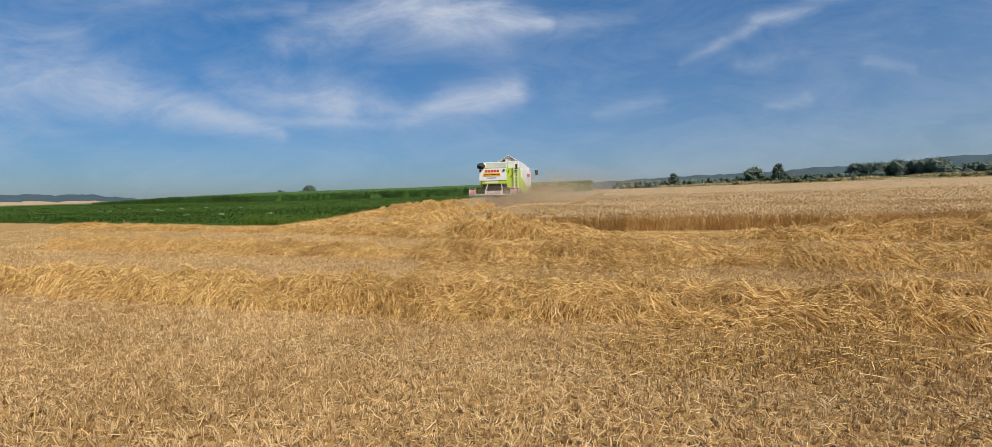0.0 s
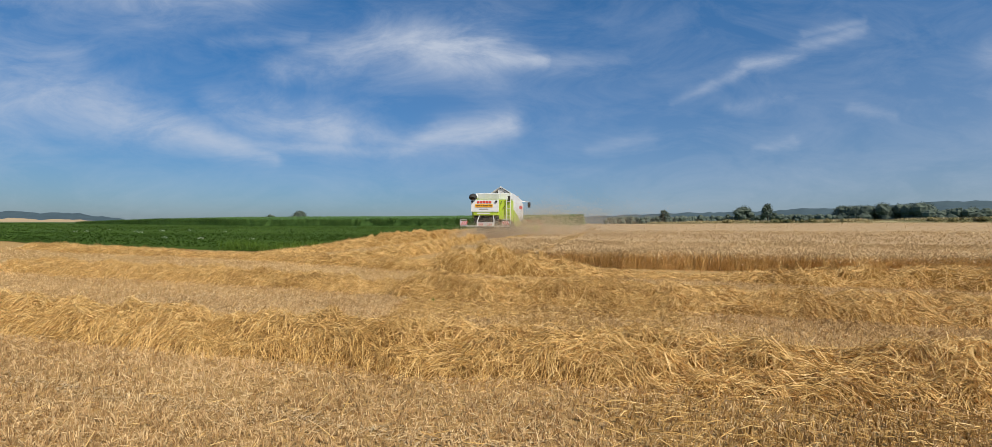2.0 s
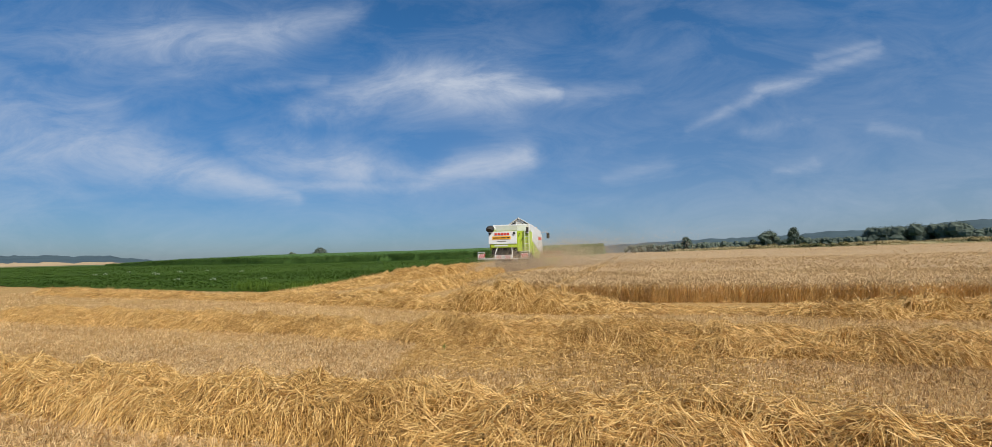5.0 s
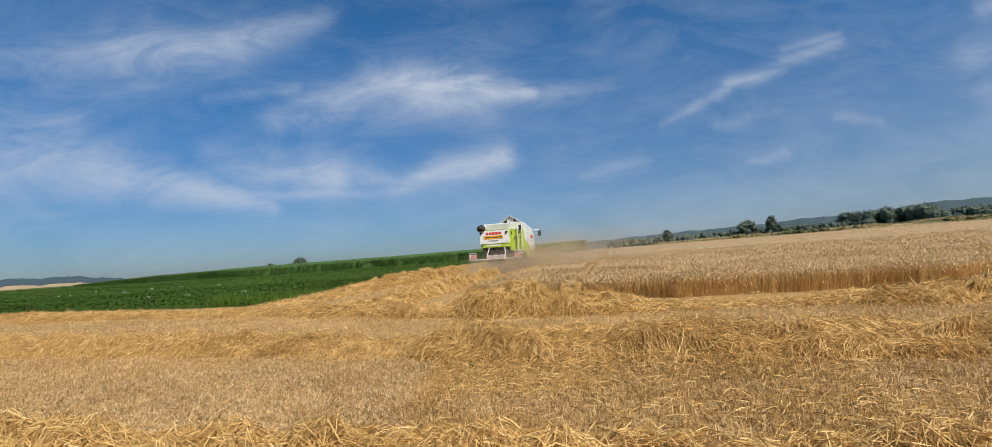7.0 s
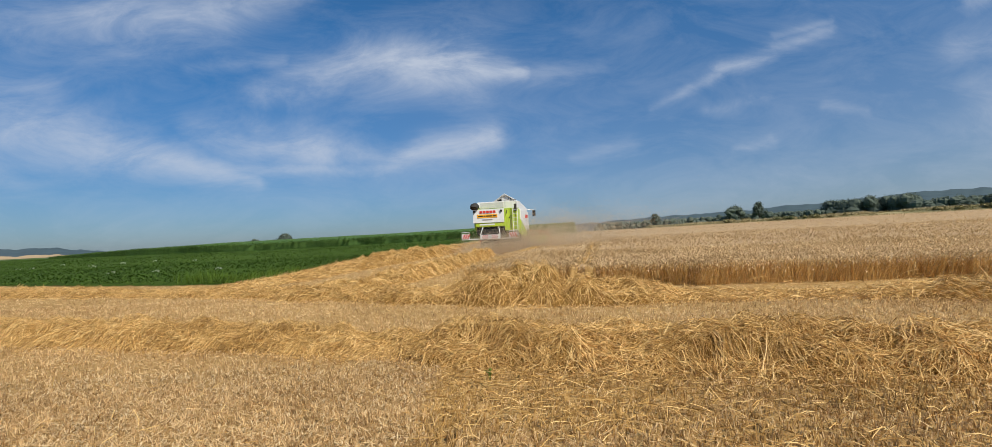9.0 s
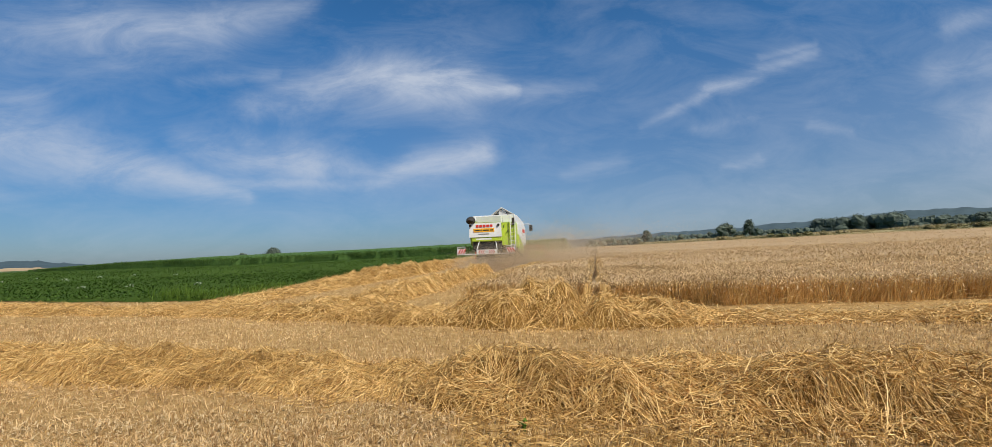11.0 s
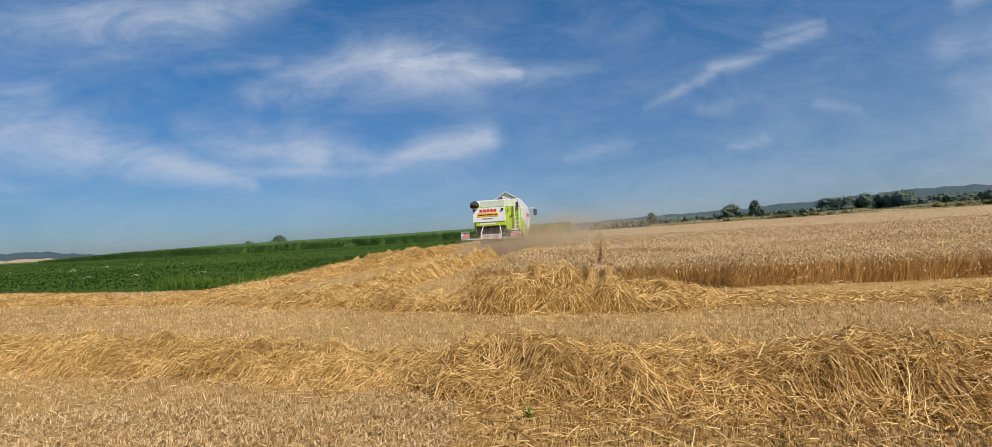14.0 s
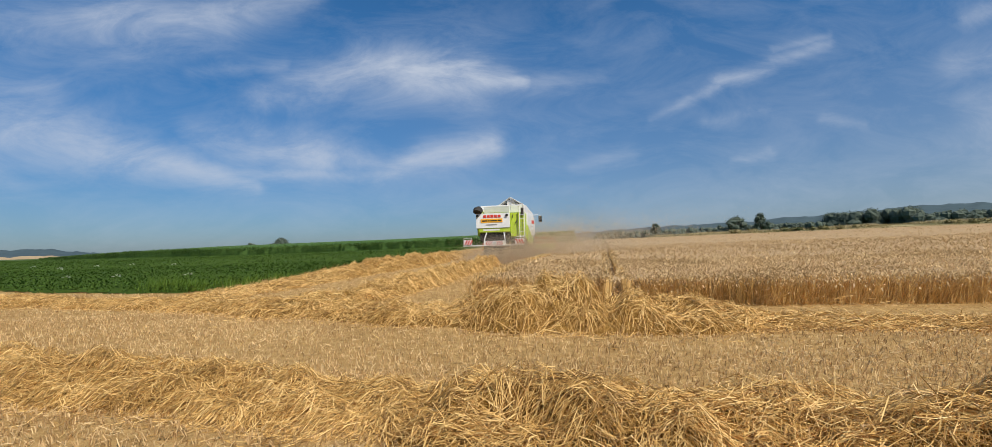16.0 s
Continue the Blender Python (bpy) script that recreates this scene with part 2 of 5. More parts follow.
def ground_material():
    m = material("field_soil", [(0.16, 0.087, 0.028), (0.37, 0.228, 0.086), (0.61, 0.42, 0.188)], 65, 0.95, 0.8, big=0.5, detail=10, spec=0.04)
    n, l = m.node_tree.nodes, m.node_tree.links
    bsdf = n["Principled BSDF"]
    ramp = bsdf.inputs["Base Color"].links[0].from_node
    geo, split = n.new("ShaderNodeNewGeometry"), n.new("ShaderNodeSeparateXYZ")
    l.new(geo.outputs["Position"], split.inputs[0])
    # beyond the stubble the sheet is meadow and other fields
    far = n.new("ShaderNodeMapRange")
    far.inputs["From Min"].default_value, far.inputs["From Max"].default_value = 95, 125
    l.new(split.outputs[1], far.inputs[0])
    patch = n.new("ShaderNodeTexNoise")
    patch.inputs["Scale"].default_value, patch.inputs["Detail"].default_value = 0.006, 3
    l.new(geo.outputs["Position"], patch.inputs["Vector"])
    pr = n.new("ShaderNodeValToRGB")
    pr.color_ramp.elements[0].position, pr.color_ramp.elements[0].color = 0.45, (0.055, 0.095, 0.03, 1)
    pr.color_ramp.elements[1].position, pr.color_ramp.elements[1].color = 0.62, (0.34, 0.27, 0.13, 1)
    l.new(patch.outputs["Fac"], pr.inputs[0])
    mx = n.new("ShaderNodeMix")
    mx.data_type = "RGBA"
    l.new(far.outputs[0], mx.inputs["Factor"])
    l.new(ramp.outputs[0], mx.inputs["A"])
    l.new(pr.outputs[0], mx.inputs["B"])
    l.new(mx.outputs["Result"], bsdf.inputs["Base Color"])
    return m


SOIL = ground_material()
PALE_SOIL = material("crushed_pale_chaff", [(0.38, 0.255, 0.12), (0.57, 0.41, 0.22), (0.71, 0.54, 0.325)], 50, 0.95, 0.6, big=0.4, spec=0.04)


# ---- building helpers ----
rng = np.random.default_rng(11)
_lattice = np.random.default_rng(5).random((256, 256))


def vnoise(x, y, scale=1.0, octaves=3, shift=0.0):
    """Smooth value noise, -1 to 1, for arrays."""
    x, y = np.asarray(x, float) / scale + shift, np.asarray(y, float) / scale + shift * 1.7
    total_n, amp, norm = 0.0, 1.0, 0.0
    for _ in range(octaves):
        xi, yi = np.floor(x).astype(int), np.floor(y).astype(int)
        fx, fy = x - xi, y - yi
        fx, fy = fx * fx * (3 - 2 * fx), fy * fy * (3 - 2 * fy)
        a, b = _lattice[xi % 256, yi % 256], _lattice[(xi + 1) % 256, yi % 256]
        c, d = _lattice[xi % 256, (yi + 1) % 256], _lattice[(xi + 1) % 256, (yi + 1) % 256]
        total_n = total_n + amp * ((a * (1 - fx) + b * fx) * (1 - fy) + (c * (1 - fx) + d * fx) * fy)
        norm += amp
        amp *= 0.5
        x, y = x * 2.03 + 17.1, y * 2.03 + 5.3
    return total_n / norm * 2 - 1


def land(x, y):
    """Height of the ground: level near the walk, a gentle rise beyond, more to the right."""
    x, y = np.asarray(x, float), np.asarray(y, float)
    d = np.hypot(x, y)
    rise = np.clip((d - 15) / 95, 0, 1)
    rise = rise * np.where(y > 0, 1.0, np.clip(1 + y / 40, 0, 1))
    h = rise * (1.0 + 0.011 * np.clip(x, -60, 110))
    return h + 0.018 * vnoise(x, y, 0.9, 3) * np.clip(2 - d / 30, 0, 1)


def mesh_of(name, verts, faces, mats, slots=None, smooth=False):
    """A mesh from arrays: faces is an (n, k) array or a list of such arrays."""
    groups = faces if isinstance(faces, list) else [faces]
    groups = [np.asarray(f, np.int32) for f in groups]
    me = bpy.data.meshes.new(name)
    verts = np.asarray(verts, np.float32)
    me.vertices.add(len(verts))
    me.vertices.foreach_set("co", verts.ravel())
    loops = np.concatenate([f.ravel() for f in groups])
    sizes = np.concatenate([np.full(len(f), f.shape[1], np.int32) for f in groups])
    me.loops.add(len(loops))
    me.loops.foreach_set("vertex_index", loops)
    me.polygons.add(len(sizes))
    me.polygons.foreach_set("loop_start", np.concatenate([[0], np.cumsum(sizes)[:-1]]).astype(np.int32))
    for mt in mats:
        me.materials.append(mt)
    if slots is not None:
        me.polygons.foreach_set("material_index", np.concatenate([np.full(len(f), s, np.int32) for f, s in zip(groups, slots)]))
    me.polygons.foreach_set("use_smooth", np.full(len(sizes), smooth))
    me.update(calc_edges=True)
    me.validate()
    return me


class Heap:
    """Gathers many small pieces into arrays for one mesh."""

    def __init__(self):
        self.verts, self.faces, self.slots, self.count = [], [], [], 0

    def add(self, verts, faces, slot=0):
        verts = np.asarray(verts, float).reshape(-1, 3)
        self.verts.append(verts)
        self.faces.append(np.asarray(faces, np.int64) + self.count)
        self.slots.append(slot)
        self.count += len(verts)

    def strands(self, points, radius, slot=0, sides=3):
        """points: (n, k, 3) centre lines; radius: (n, k). Open prisms."""
        n, k, _ = points.shape
        along = points[:, -1] - points[:, 0]
        along /= np.linalg.norm(along, axis=1, keepdims=True) + 1e-9
        helper = np.where(np.abs(along[:, 2:3]) > 0.8, np.array([[1.0, 0, 0]]), np.array([[0, 0, 1.0]]))
        e1 = np.cross(along, helper)
        e1 /= np.linalg.norm(e1, axis=1, keepdims=True) + 1e-9
        e2 = np.cross(along, e1)
        rad = np.broadcast_to(np.asarray(radius, float), (n, k))
        ang = np.arange(sides) * 2 * np.pi / sides
        ring = e1[:, None, :] * np.cos(ang)[None, :, None] + e2[:, None, :] * np.sin(ang)[None, :, None]
        v = points[:, :, None, :] + ring[:, None, :, :] * rad[:, :, None, None]
        base = np.arange(n)[:, None, None] * (k * sides)
        seg = np.arange(k - 1)[None, :, None] * sides
        s0 = np.arange(sides)[None, None, :]
        s1 = (s0 + 1) % sides
        f = np.stack([base + seg + s0, base + seg + s1, base + seg + sides + s1, base + seg + sides + s0], -1).reshape(-1, 4)
        self.add(v, f, slot)

    def ribbons(self, points, width, r, slot=0):
        """Flat straws: points (n, k, 3), width (n), turned at random about their length."""
        n, k, _ = points.shape
        along = points[:, -1] - points[:, 0]
        side = np.cross(along, r.normal(0, 1, (n, 3)))
        side /= np.linalg.norm(side, axis=1, keepdims=True) + 1e-9
        side = side[:, None, :] * np.asarray(width)[:, None, None] * 0.5
        v = np.stack([points - side, points + side], 2)
        base = np.arange(n)[:, None] * (2 * k) + np.arange(k - 1)[None, :] * 2
        self.add(v, np.stack([base, base + 1, base + 3, base + 2], -1).reshape(-1, 4), slot)

    def blades(self, base, tip, width, bow, slot=0):
        """Leaf blades: base and tip (n, 3), width (n), bow (n, 3) the lift of the middle. Two bent quads, pointed."""
        n = len(base)
        way = tip - base
        side = np.cross(way, np.array([[0.13, 0.21, 1.0]]))
        side /= np.linalg.norm(side, axis=1, keepdims=True) + 1e-9
        mid = (base + tip) / 2 + bow
        w = np.asarray(width)[:, None]
        v = np.stack([base - side * w * 0.3, base + side * w * 0.3, mid - side * w * 0.5, mid + side * w * 0.5, tip], 1)
        b = np.arange(n)[:, None] * 5
        self.add(v, b + np.array([[0, 1, 3, 2]]), slot)
        self.faces.append(b + np.array([[2, 3, 4]]) + (self.count - 5 * n))
        self.slots.append(slot)

    def grid(self, xs, ys, zs, slot=0, keep=None):
        """A sheet from 2-D arrays."""
        r, c = xs.shape
        i = np.arange((r - 1) * (c - 1))
        a = (i // (c - 1)) * c + i % (c - 1)
        f = np.stack([a, a + 1, a + c + 1, a + c], 1)
        if keep is not None:
            f = f[keep[:-1, :-1].ravel()]
        self.add(np.stack([xs, ys, zs], -1), f, slot)

    def build(self, name, mats, smooth=False):
        return new(name, mesh_of(name, np.concatenate(self.verts), self.faces, mats, self.slots, smooth))


def inside(x, y, poly):
    """Which points lie in a polygon."""
    ok = np.zeros(np.shape(x), bool)
    px, py = poly[-1]
    for qx, qy in poly:
        cross = ((qy > y) != (py > y)) & (x < (px - qx) * (y - qy) / (py - qy + 1e-12) + qx)
        ok ^= cross
        px, py = qx, qy
    return ok


def part(name, bm, mat, parent, label=""):
    """One bmesh as one mesh object under a thing or a part."""
    me = bpy.data.meshes.new(name)
    bm.to_mesh(me)
    bm.free()
    me.materials.append(mat)
    ob = new(name, me)
    ob.parent = parent
    return tagged(ob, label)


# ---- ground: one sheet to the horizon ----
spread = np.sinh(np.linspace(-1, 1, 191) * 6.2) / math.sinh(6.2) * 3600
gx, gy = np.meshgrid(spread + 0.0, spread + 8.0, indexing="ij")
heap = Heap()
heap.grid(gx, gy, land(gx, gy))
ground = tagged(heap.build("ground", [SOIL], True), "pale dry soil littered with chaff", "ground", kind="structure")
if ground.data.polygons[0].normal.z < 0:
    ground.data.flip_normals()

# ---- straw windrows ----
# each: crest points (x, y, height, half width)
ROW_NEAR = [(-13, 10.3, 0.30, 0.82), (-9.6, 9.25, 0.30, 0.82), (-3.8, 7.4, 0.32, 0.78), (0, 6.45, 0.35, 0.78), (3.3, 5.65, 0.37, 0.80), (6, 5.3, 0.38, 0.85), (9.5, 4.9, 0.38, 0.85)]
ROW_MID = [(-15, 16.5, 0.26, 0.95), (-5.3, 13.5, 0.25, 0.85), (-2.2, 12.4, 0.18, 0.75), (-1.6, 11.8, 0.38, 0.9), (1.5, 10.8, 0.36, 0.9), (5, 9.8, 0.34, 0.9), (10, 8.7, 0.35, 0.9), (15, 7.8, 0.36, 0.9)]
ROW_FAR = [(-24, 26.7, 0.22, 1.0), (-20, 25.0, 0.24, 1.0), (-13, 22.6, 0.15, 1.0), (-9, 21.2, 0.16, 1.0), (-4.7, 19.0, 0.26, 1.1), (-1.8, 17.6, 0.30, 1.1), (-0.8, 17.2, 0.62, 1.25), (-0.1, 17.0, 0.76, 1.3), (0.6, 16.8, 0.70, 1.3), (1.8, 16.4, 0.44, 1.2), (3.8, 15.9, 0.12, 0.8), (7, 15.0, 0.08, 0.7), (8.6, 14.4, 0.32, 0.9), (10, 13.8, 0.50, 1.1), (16, 12.4, 0.50, 1.1), (20, 11.6, 0.47, 1.1)]
ROW_EDGE = [(-10.2, 22.5, 0.08, 1.2), (-9.3, 26.5, 0.12, 1.3), (-8.4, 30, 0.28, 1.4), (-7.5, 33.5, 0.50, 1.5), (-6.2, 38, 0.58, 1.5), (-4.2, 46, 0.5, 1.4), (0, 60, 0.4, 1.4)]
ROW_FRESH = [(-5.8, 19.5, 0.25, 1.2), (-4.2, 23, 0.34, 1.0), (-2.9, 28, 0.42, 1.0), (-1.6, 33, 0.45, 0.9), (-0.3, 38.0, 0.45, 0.8)]


def windrow(crest, label, per_m2, thick, length, seed, lean=0.75):
    """A ridge of tangled straw: a lumpy bed, coloured dark as shade, with loose strands lying over it."""
    r = np.random.default_rng(seed)
    p = np.array(crest, float)
    run = np.concatenate([[0], np.cumsum(np.hypot(np.diff(p[:, 0]), np.diff(p[:, 1])))])
    size = run[-1]

    def place(s, c):
        q = [np.interp(s, run, p[:, i]) for i in range(4)]
        dx = np.interp(s + 0.4, run, p[:, 0]) - np.interp(s - 0.4, run, p[:, 0])
        dy = np.interp(s + 0.4, run, p[:, 1]) - np.interp(s - 0.4, run, p[:, 1])
        k = np.hypot(dx, dy) + 1e-9
        dx, dy = dx / k, dy / k
        wide = 0.86 * q[3] * (1 + 0.30 * vnoise(s, c * 0 + seed, 1.6, 2))
        x, y = q[0] - dy * c * wide, q[1] + dx * c * wide
        shape = np.clip(1 - np.abs(c) ** 3.2, 0, 1)
        lump = 1 + 0.80 * vnoise(s, c * 1.6, 0.55, 3, seed) + 0.25 * vnoise(s, c * 0, 2.7, 2, seed)
        return x, y, land(x, y) + q[2] * shape * lump, dx, dy

    hp = Heap()
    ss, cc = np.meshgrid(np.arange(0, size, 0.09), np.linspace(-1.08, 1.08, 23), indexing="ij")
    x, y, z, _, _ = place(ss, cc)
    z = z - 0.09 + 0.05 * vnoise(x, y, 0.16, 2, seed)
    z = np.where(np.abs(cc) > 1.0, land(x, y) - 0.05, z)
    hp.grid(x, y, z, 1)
    n = int(size * 2 * p[:, 3].mean() * per_m2)
    s, c = r.uniform(0.2, size - 0.2, n), np.clip(r.uniform(-1.0, 1.0, n) + r.normal(0, 1, n) * np.where(r.random(n) < 0.12, 0.40, 0.07), -1.9, 1.9)
    wide = 0.86 * np.interp(s, run, p[:, 3])
    # straws lie in combed tufts, curve, and drape over the ridge
    turn = 1.7 * vnoise(s, c * wide, 0.45, 2, seed + 3) + r.normal(0, lean * 0.60, n) + r.integers(0, 2, n) * np.pi
    curl = r.normal(0, 0.75, n)
    ln = length * r.uniform(0.4, 1.4, n)
    lift = r.uniform(-0.11, 0.05, n) * np.clip(1.2 - np.abs(c), 0.1, 1)
    tilt = r.normal(0.0, 0.30, n)
    arch = r.uniform(-0.02, 0.16, n)
    pts = []
    for k in (-0.5, 0.0, 0.5):
        a = turn + curl * k
        x, y, z, _, _ = place(s + np.cos(a) * ln * k, c + np.sin(a) * ln * k / wide)
        z = z + lift + tilt * ln * k + arch * ln * (0.25 - k * k)
        pts.append(np.stack([x, y, np.maximum(z, land(x, y) + 0.008)], 1))
    line = np.stack(pts, 1)
    rad = thick * r.uniform(0.6, 1.3, n)
    cut = int(n * 0.1)
    hp.strands(line[:cut], np.stack([rad, rad, rad * 0.7], 1)[:cut], 0)
    hp.ribbons(line[cut:], rad[cut:] * 2.5, r, 0)
    return tagged(hp.build("straw_windrow", [STRAW, SHADED_STRAW_BED]), label, "straw", "straw windrows", "stuff")


windrow(ROW_NEAR, "long golden ridge of loose straw lying on stubble", 2150, 0.0025, 0.21, 1, 1.15)
windrow(ROW_MID, "golden windrow of tangled straw across the stubble", 1950, 0.0025, 0.20, 2, 1.15)
windrow(ROW_FAR, "straw windrow rising to a heap before the wheat", 470, 0.0038, 0.30, 3, 1.15)
windrow(ROW_EDGE, "broad straw windrow along the green crop's edge", 230, 0.0056, 0.42, 4, 1.1)
windrow(ROW_FRESH, "freshly dropped straw swath behind the harvester", 250, 0.0056, 0.42, 5, 1.1)

# ---- stubble ----
ROW_TURN = math.atan2(-0.20, 1.0)                      # drill rows follow the windrows


CROP_EDGE = [(-11.2, 25.0), (-10.4, 33), (-8.2, 50), (-80, 60), (-60, 44.5), (-27, 30.8), (-17, 26.6)]


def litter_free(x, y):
    """Where less chaff lies and the stalks are darker, stand taller and lean over: 0 to 1."""
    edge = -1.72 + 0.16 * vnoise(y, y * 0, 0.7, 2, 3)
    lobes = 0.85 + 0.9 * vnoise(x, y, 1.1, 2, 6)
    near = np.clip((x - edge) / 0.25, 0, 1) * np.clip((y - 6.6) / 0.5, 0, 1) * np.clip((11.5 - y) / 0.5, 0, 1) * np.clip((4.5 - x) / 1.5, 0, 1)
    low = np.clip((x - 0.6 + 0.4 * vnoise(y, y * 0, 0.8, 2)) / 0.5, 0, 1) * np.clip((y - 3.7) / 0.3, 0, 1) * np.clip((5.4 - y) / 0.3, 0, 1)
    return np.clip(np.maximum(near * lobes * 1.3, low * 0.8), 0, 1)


def on_track(a, b):
    return np.abs(b - 4.1 + 0.117 * a - 0.08 * vnoise(a, a * 0, 2.0, 2)) < 0.15


def stubble():
    r = np.random.default_rng(21)
    hp = Heap()
    zones = [(-5.6, 5.2, 2.3, 5.2, 2300, 0.0030), (-9.5, 8.5, 5.2, 8.2, 1350, 0.0033), (-7.5, 6.5, 8.2, 11.0, 1700, 0.0032), (-14, -7.5, 8.2, 11.0, 450, 0.0036), (6.5, 13, 8.2, 11.0, 450, 0.0036), (-14, 13, 11.0, 14.0, 520, 0.0037), (-18, 17, 14.0, 20.0, 240, 0.0048), (-26, -1, 19, 40, 60, 0.0075), (-13, -5.6, 2.3, 5.2, 260, 0.0045), (5.2, 12, 2.3, 5.2, 260, 0.0045), (-13, -9.5, 5.2, 8.2, 260, 0.0045), (8.5, 13, 5.2, 8.2, 260, 0.0045), (-11, 10, -4, 2.3, 210, 0.0045)]
    ca, sa = math.cos(ROW_TURN), math.sin(ROW_TURN)
    for x0, x1, y0, y1, dens, rad in zones:
        n = int((x1 - x0) * (y1 - y0) * dens)
        x, y = r.uniform(x0, x1, n), r.uniform(y0, y1, n)
        a, b = x * ca + y * sa, -x * sa + y * ca
        # tillers stand in clumps along the drill rows
        b = np.round(b / 0.110) * 0.110
        a = np.round(a / 0.042) * 0.042
        clump = np.sin(a * 913.7 + b * 517.3) * 43758.5
        clump = clump - np.floor(clump)
        b = b + 0.022 * np.sin(clump * 40) + r.normal(0, 0.009, n)
        a = a + 0.020 * np.sin(clump * 77) + r.normal(0, 0.008, n)
        x, y = a * ca - b * sa, a * sa + b * ca
        # wheel tracks press the stubble down
        bare = litter_free(x, y)
        keep = r.random(n) > np.where(on_track(a, b), 0.55, 0.10 + 0.22 * vnoise(x, y, 0.5, 2) - 0.15 * bare)
        keep &= ~(inside(x, y, CROP_EDGE) | ((y > 16) & (x > -1)))
        x, y, bare, clump = x[keep], y[keep], bare[keep], clump[keep]
        n = len(x)
        lean_x, lean_y = r.normal(0.06 + 0.25 * bare, 0.14, n) + 0.35 * np.sin(clump * 31), r.normal(-0.05 + 0.45 * bare, 0.14, n) + 0.3 * np.sin(clump * 57)
        h = (0.045 + 0.035 * clump) * r.uniform(0.8, 1.15, n) * (1 + 0.25 * vnoise(x, y, 1.5, 2)) * (1 + 0.1 * bare)
        foot = np.stack([x, y, land(x, y) - 0.01], 1)
        top = foot + np.stack([lean_x * h, lean_y * h, h], 1)
        line = np.stack([foot, top], 1)
        darker = r.random(n) < bare * 0.8
        for lines, slot in ((line[~darker], 0), (line[darker], 3)):
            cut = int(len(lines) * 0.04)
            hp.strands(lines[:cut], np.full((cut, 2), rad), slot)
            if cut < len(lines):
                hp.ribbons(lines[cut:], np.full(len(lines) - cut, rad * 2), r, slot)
        # dry leaf sheaths and chopped bits between the stalks
        m = int(n * 0.50)
        x, y = r.uniform(x0, x1, m), r.uniform(y0, y1, m)
        ok = (r.random(m) > 0.9 * litter_free(x, y)) & ~inside(x, y, CROP_EDGE)
        x, y = x[ok], y[ok]
        m = len(x)
        ang, ln = r.uniform(0, 2 * np.pi, m), r.uniform(0.03, 0.10, m)
        base = np.stack([x, y, land(x, y) + r.uniform(0.004, 0.04, m)], 1)
        tip = base + np.stack([np.cos(ang) * ln, np.sin(ang) * ln, r.uniform(-0.01, 0.05, m)], 1)
        hp.ribbons(np.stack([base, tip], 1), rad * r.uniform(0.9, 2.2, m), r, 1)
        # crushed pale chaff lies in the wheel track
        m = int((x1 - x0) * 0.34 * 620) if 2 < y0 < 5 else 0
        a = r.uniform(x0, x1, m)
        bb = 4.1 - 0.117 * a + r.normal(0, 0.08, m) + 0.08 * vnoise(a, a * 0, 2.0, 2)
        x, y = a * ca - bb * sa, a * sa + bb * ca
        ang, ln = r.uniform(0, 2 * np.pi, m), r.uniform(0.03, 0.08, m)
        base = np.stack([x, y, land(x, y) + r.uniform(0.004, 0.02, m)], 1)
        tip = base + np.stack([np.cos(ang) * ln, np.sin(ang) * ln, r.uniform(-0.004, 0.01, m)], 1)
        hp.blades(base, tip, r.uniform(0.008, 0.02, m), np.stack([0 * x, 0 * x, r.uniform(0, 0.006, m)], 1), 4)
        # loose straws strewn over the stubble
        m = n // 130
        x, y = r.uniform(x0, x1, m), r.uniform(y0, y1, m)
        ok = ~inside(x, y, CROP_EDGE)
        x, y = x[ok], y[ok]
        m = len(x)
        ang, ln = r.uniform(0, 2 * np.pi, m), r.uniform(0.06, 0.16, m)
        mid = np.stack([x, y, land(x, y) + r.uniform(0.03, 0.10, m)], 1)
        way = np.stack([np.cos(ang) * ln / 2, np.sin(ang) * ln / 2, r.normal(0, 0.03, m)], 1)
        hp.ribbons(np.stack([mid - way, mid + way], 1), np.full(m, rad * 1.8), r, 2)
    # where the chaff is gone, flattened straws lie across the stalks
    m = 22000
    x, y = r.uniform(-2, 7, m), r.uniform(3.6, 11.5, m)
    ok = r.random(m) < litter_free(x, y)
    x, y = x[ok], y[ok]
    m = len(x)
    ang, ln = r.normal(-0.2, 0.9, m), r.uniform(0.07, 0.24, m)
    mid = np.stack([x, y, land(x, y) + r.uniform(0.01, 0.075, m)], 1)
    way = np.stack([np.cos(ang) * ln / 2, np.sin(ang) * ln / 2, r.normal(0, 0.018, m)], 1)
    line = np.stack([mid - way, mid + np.stack([0 * x, 0 * x, r.uniform(0, 0.02, m)], 1), mid + way], 1)
    cut = m // 2
    hp.ribbons(line[:cut], np.full(cut, 0.0062), r, 2)
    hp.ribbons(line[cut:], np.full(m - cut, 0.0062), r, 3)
    # pale chaff lies thick where the spreader dropped it
    m = 26000
    x, y = r.uniform(-7.5, -1.5, m), r.uniform(7.4, 11.6, m)
    ok = (litter_free(x, y) < 0.2) & (r.random(m) < 0.55 + 0.6 * vnoise(x, y, 0.8, 2, 4))
    x, y = x[ok], y[ok]
    m = len(x)
    ang, ln = r.uniform(0, 2 * np.pi, m), r.uniform(0.02, 0.07, m)
    base = np.stack([x, y, land(x, y) + r.uniform(0.01, 0.06, m)], 1)
    tip = base + np.stack([np.cos(ang) * ln, np.sin(ang) * ln, r.uniform(-0.01, 0.03, m)], 1)
    hp.blades(base, tip, r.uniform(0.006, 0.014, m), np.stack([0 * x, 0 * x, r.uniform(0, 0.008, m)], 1), 4)
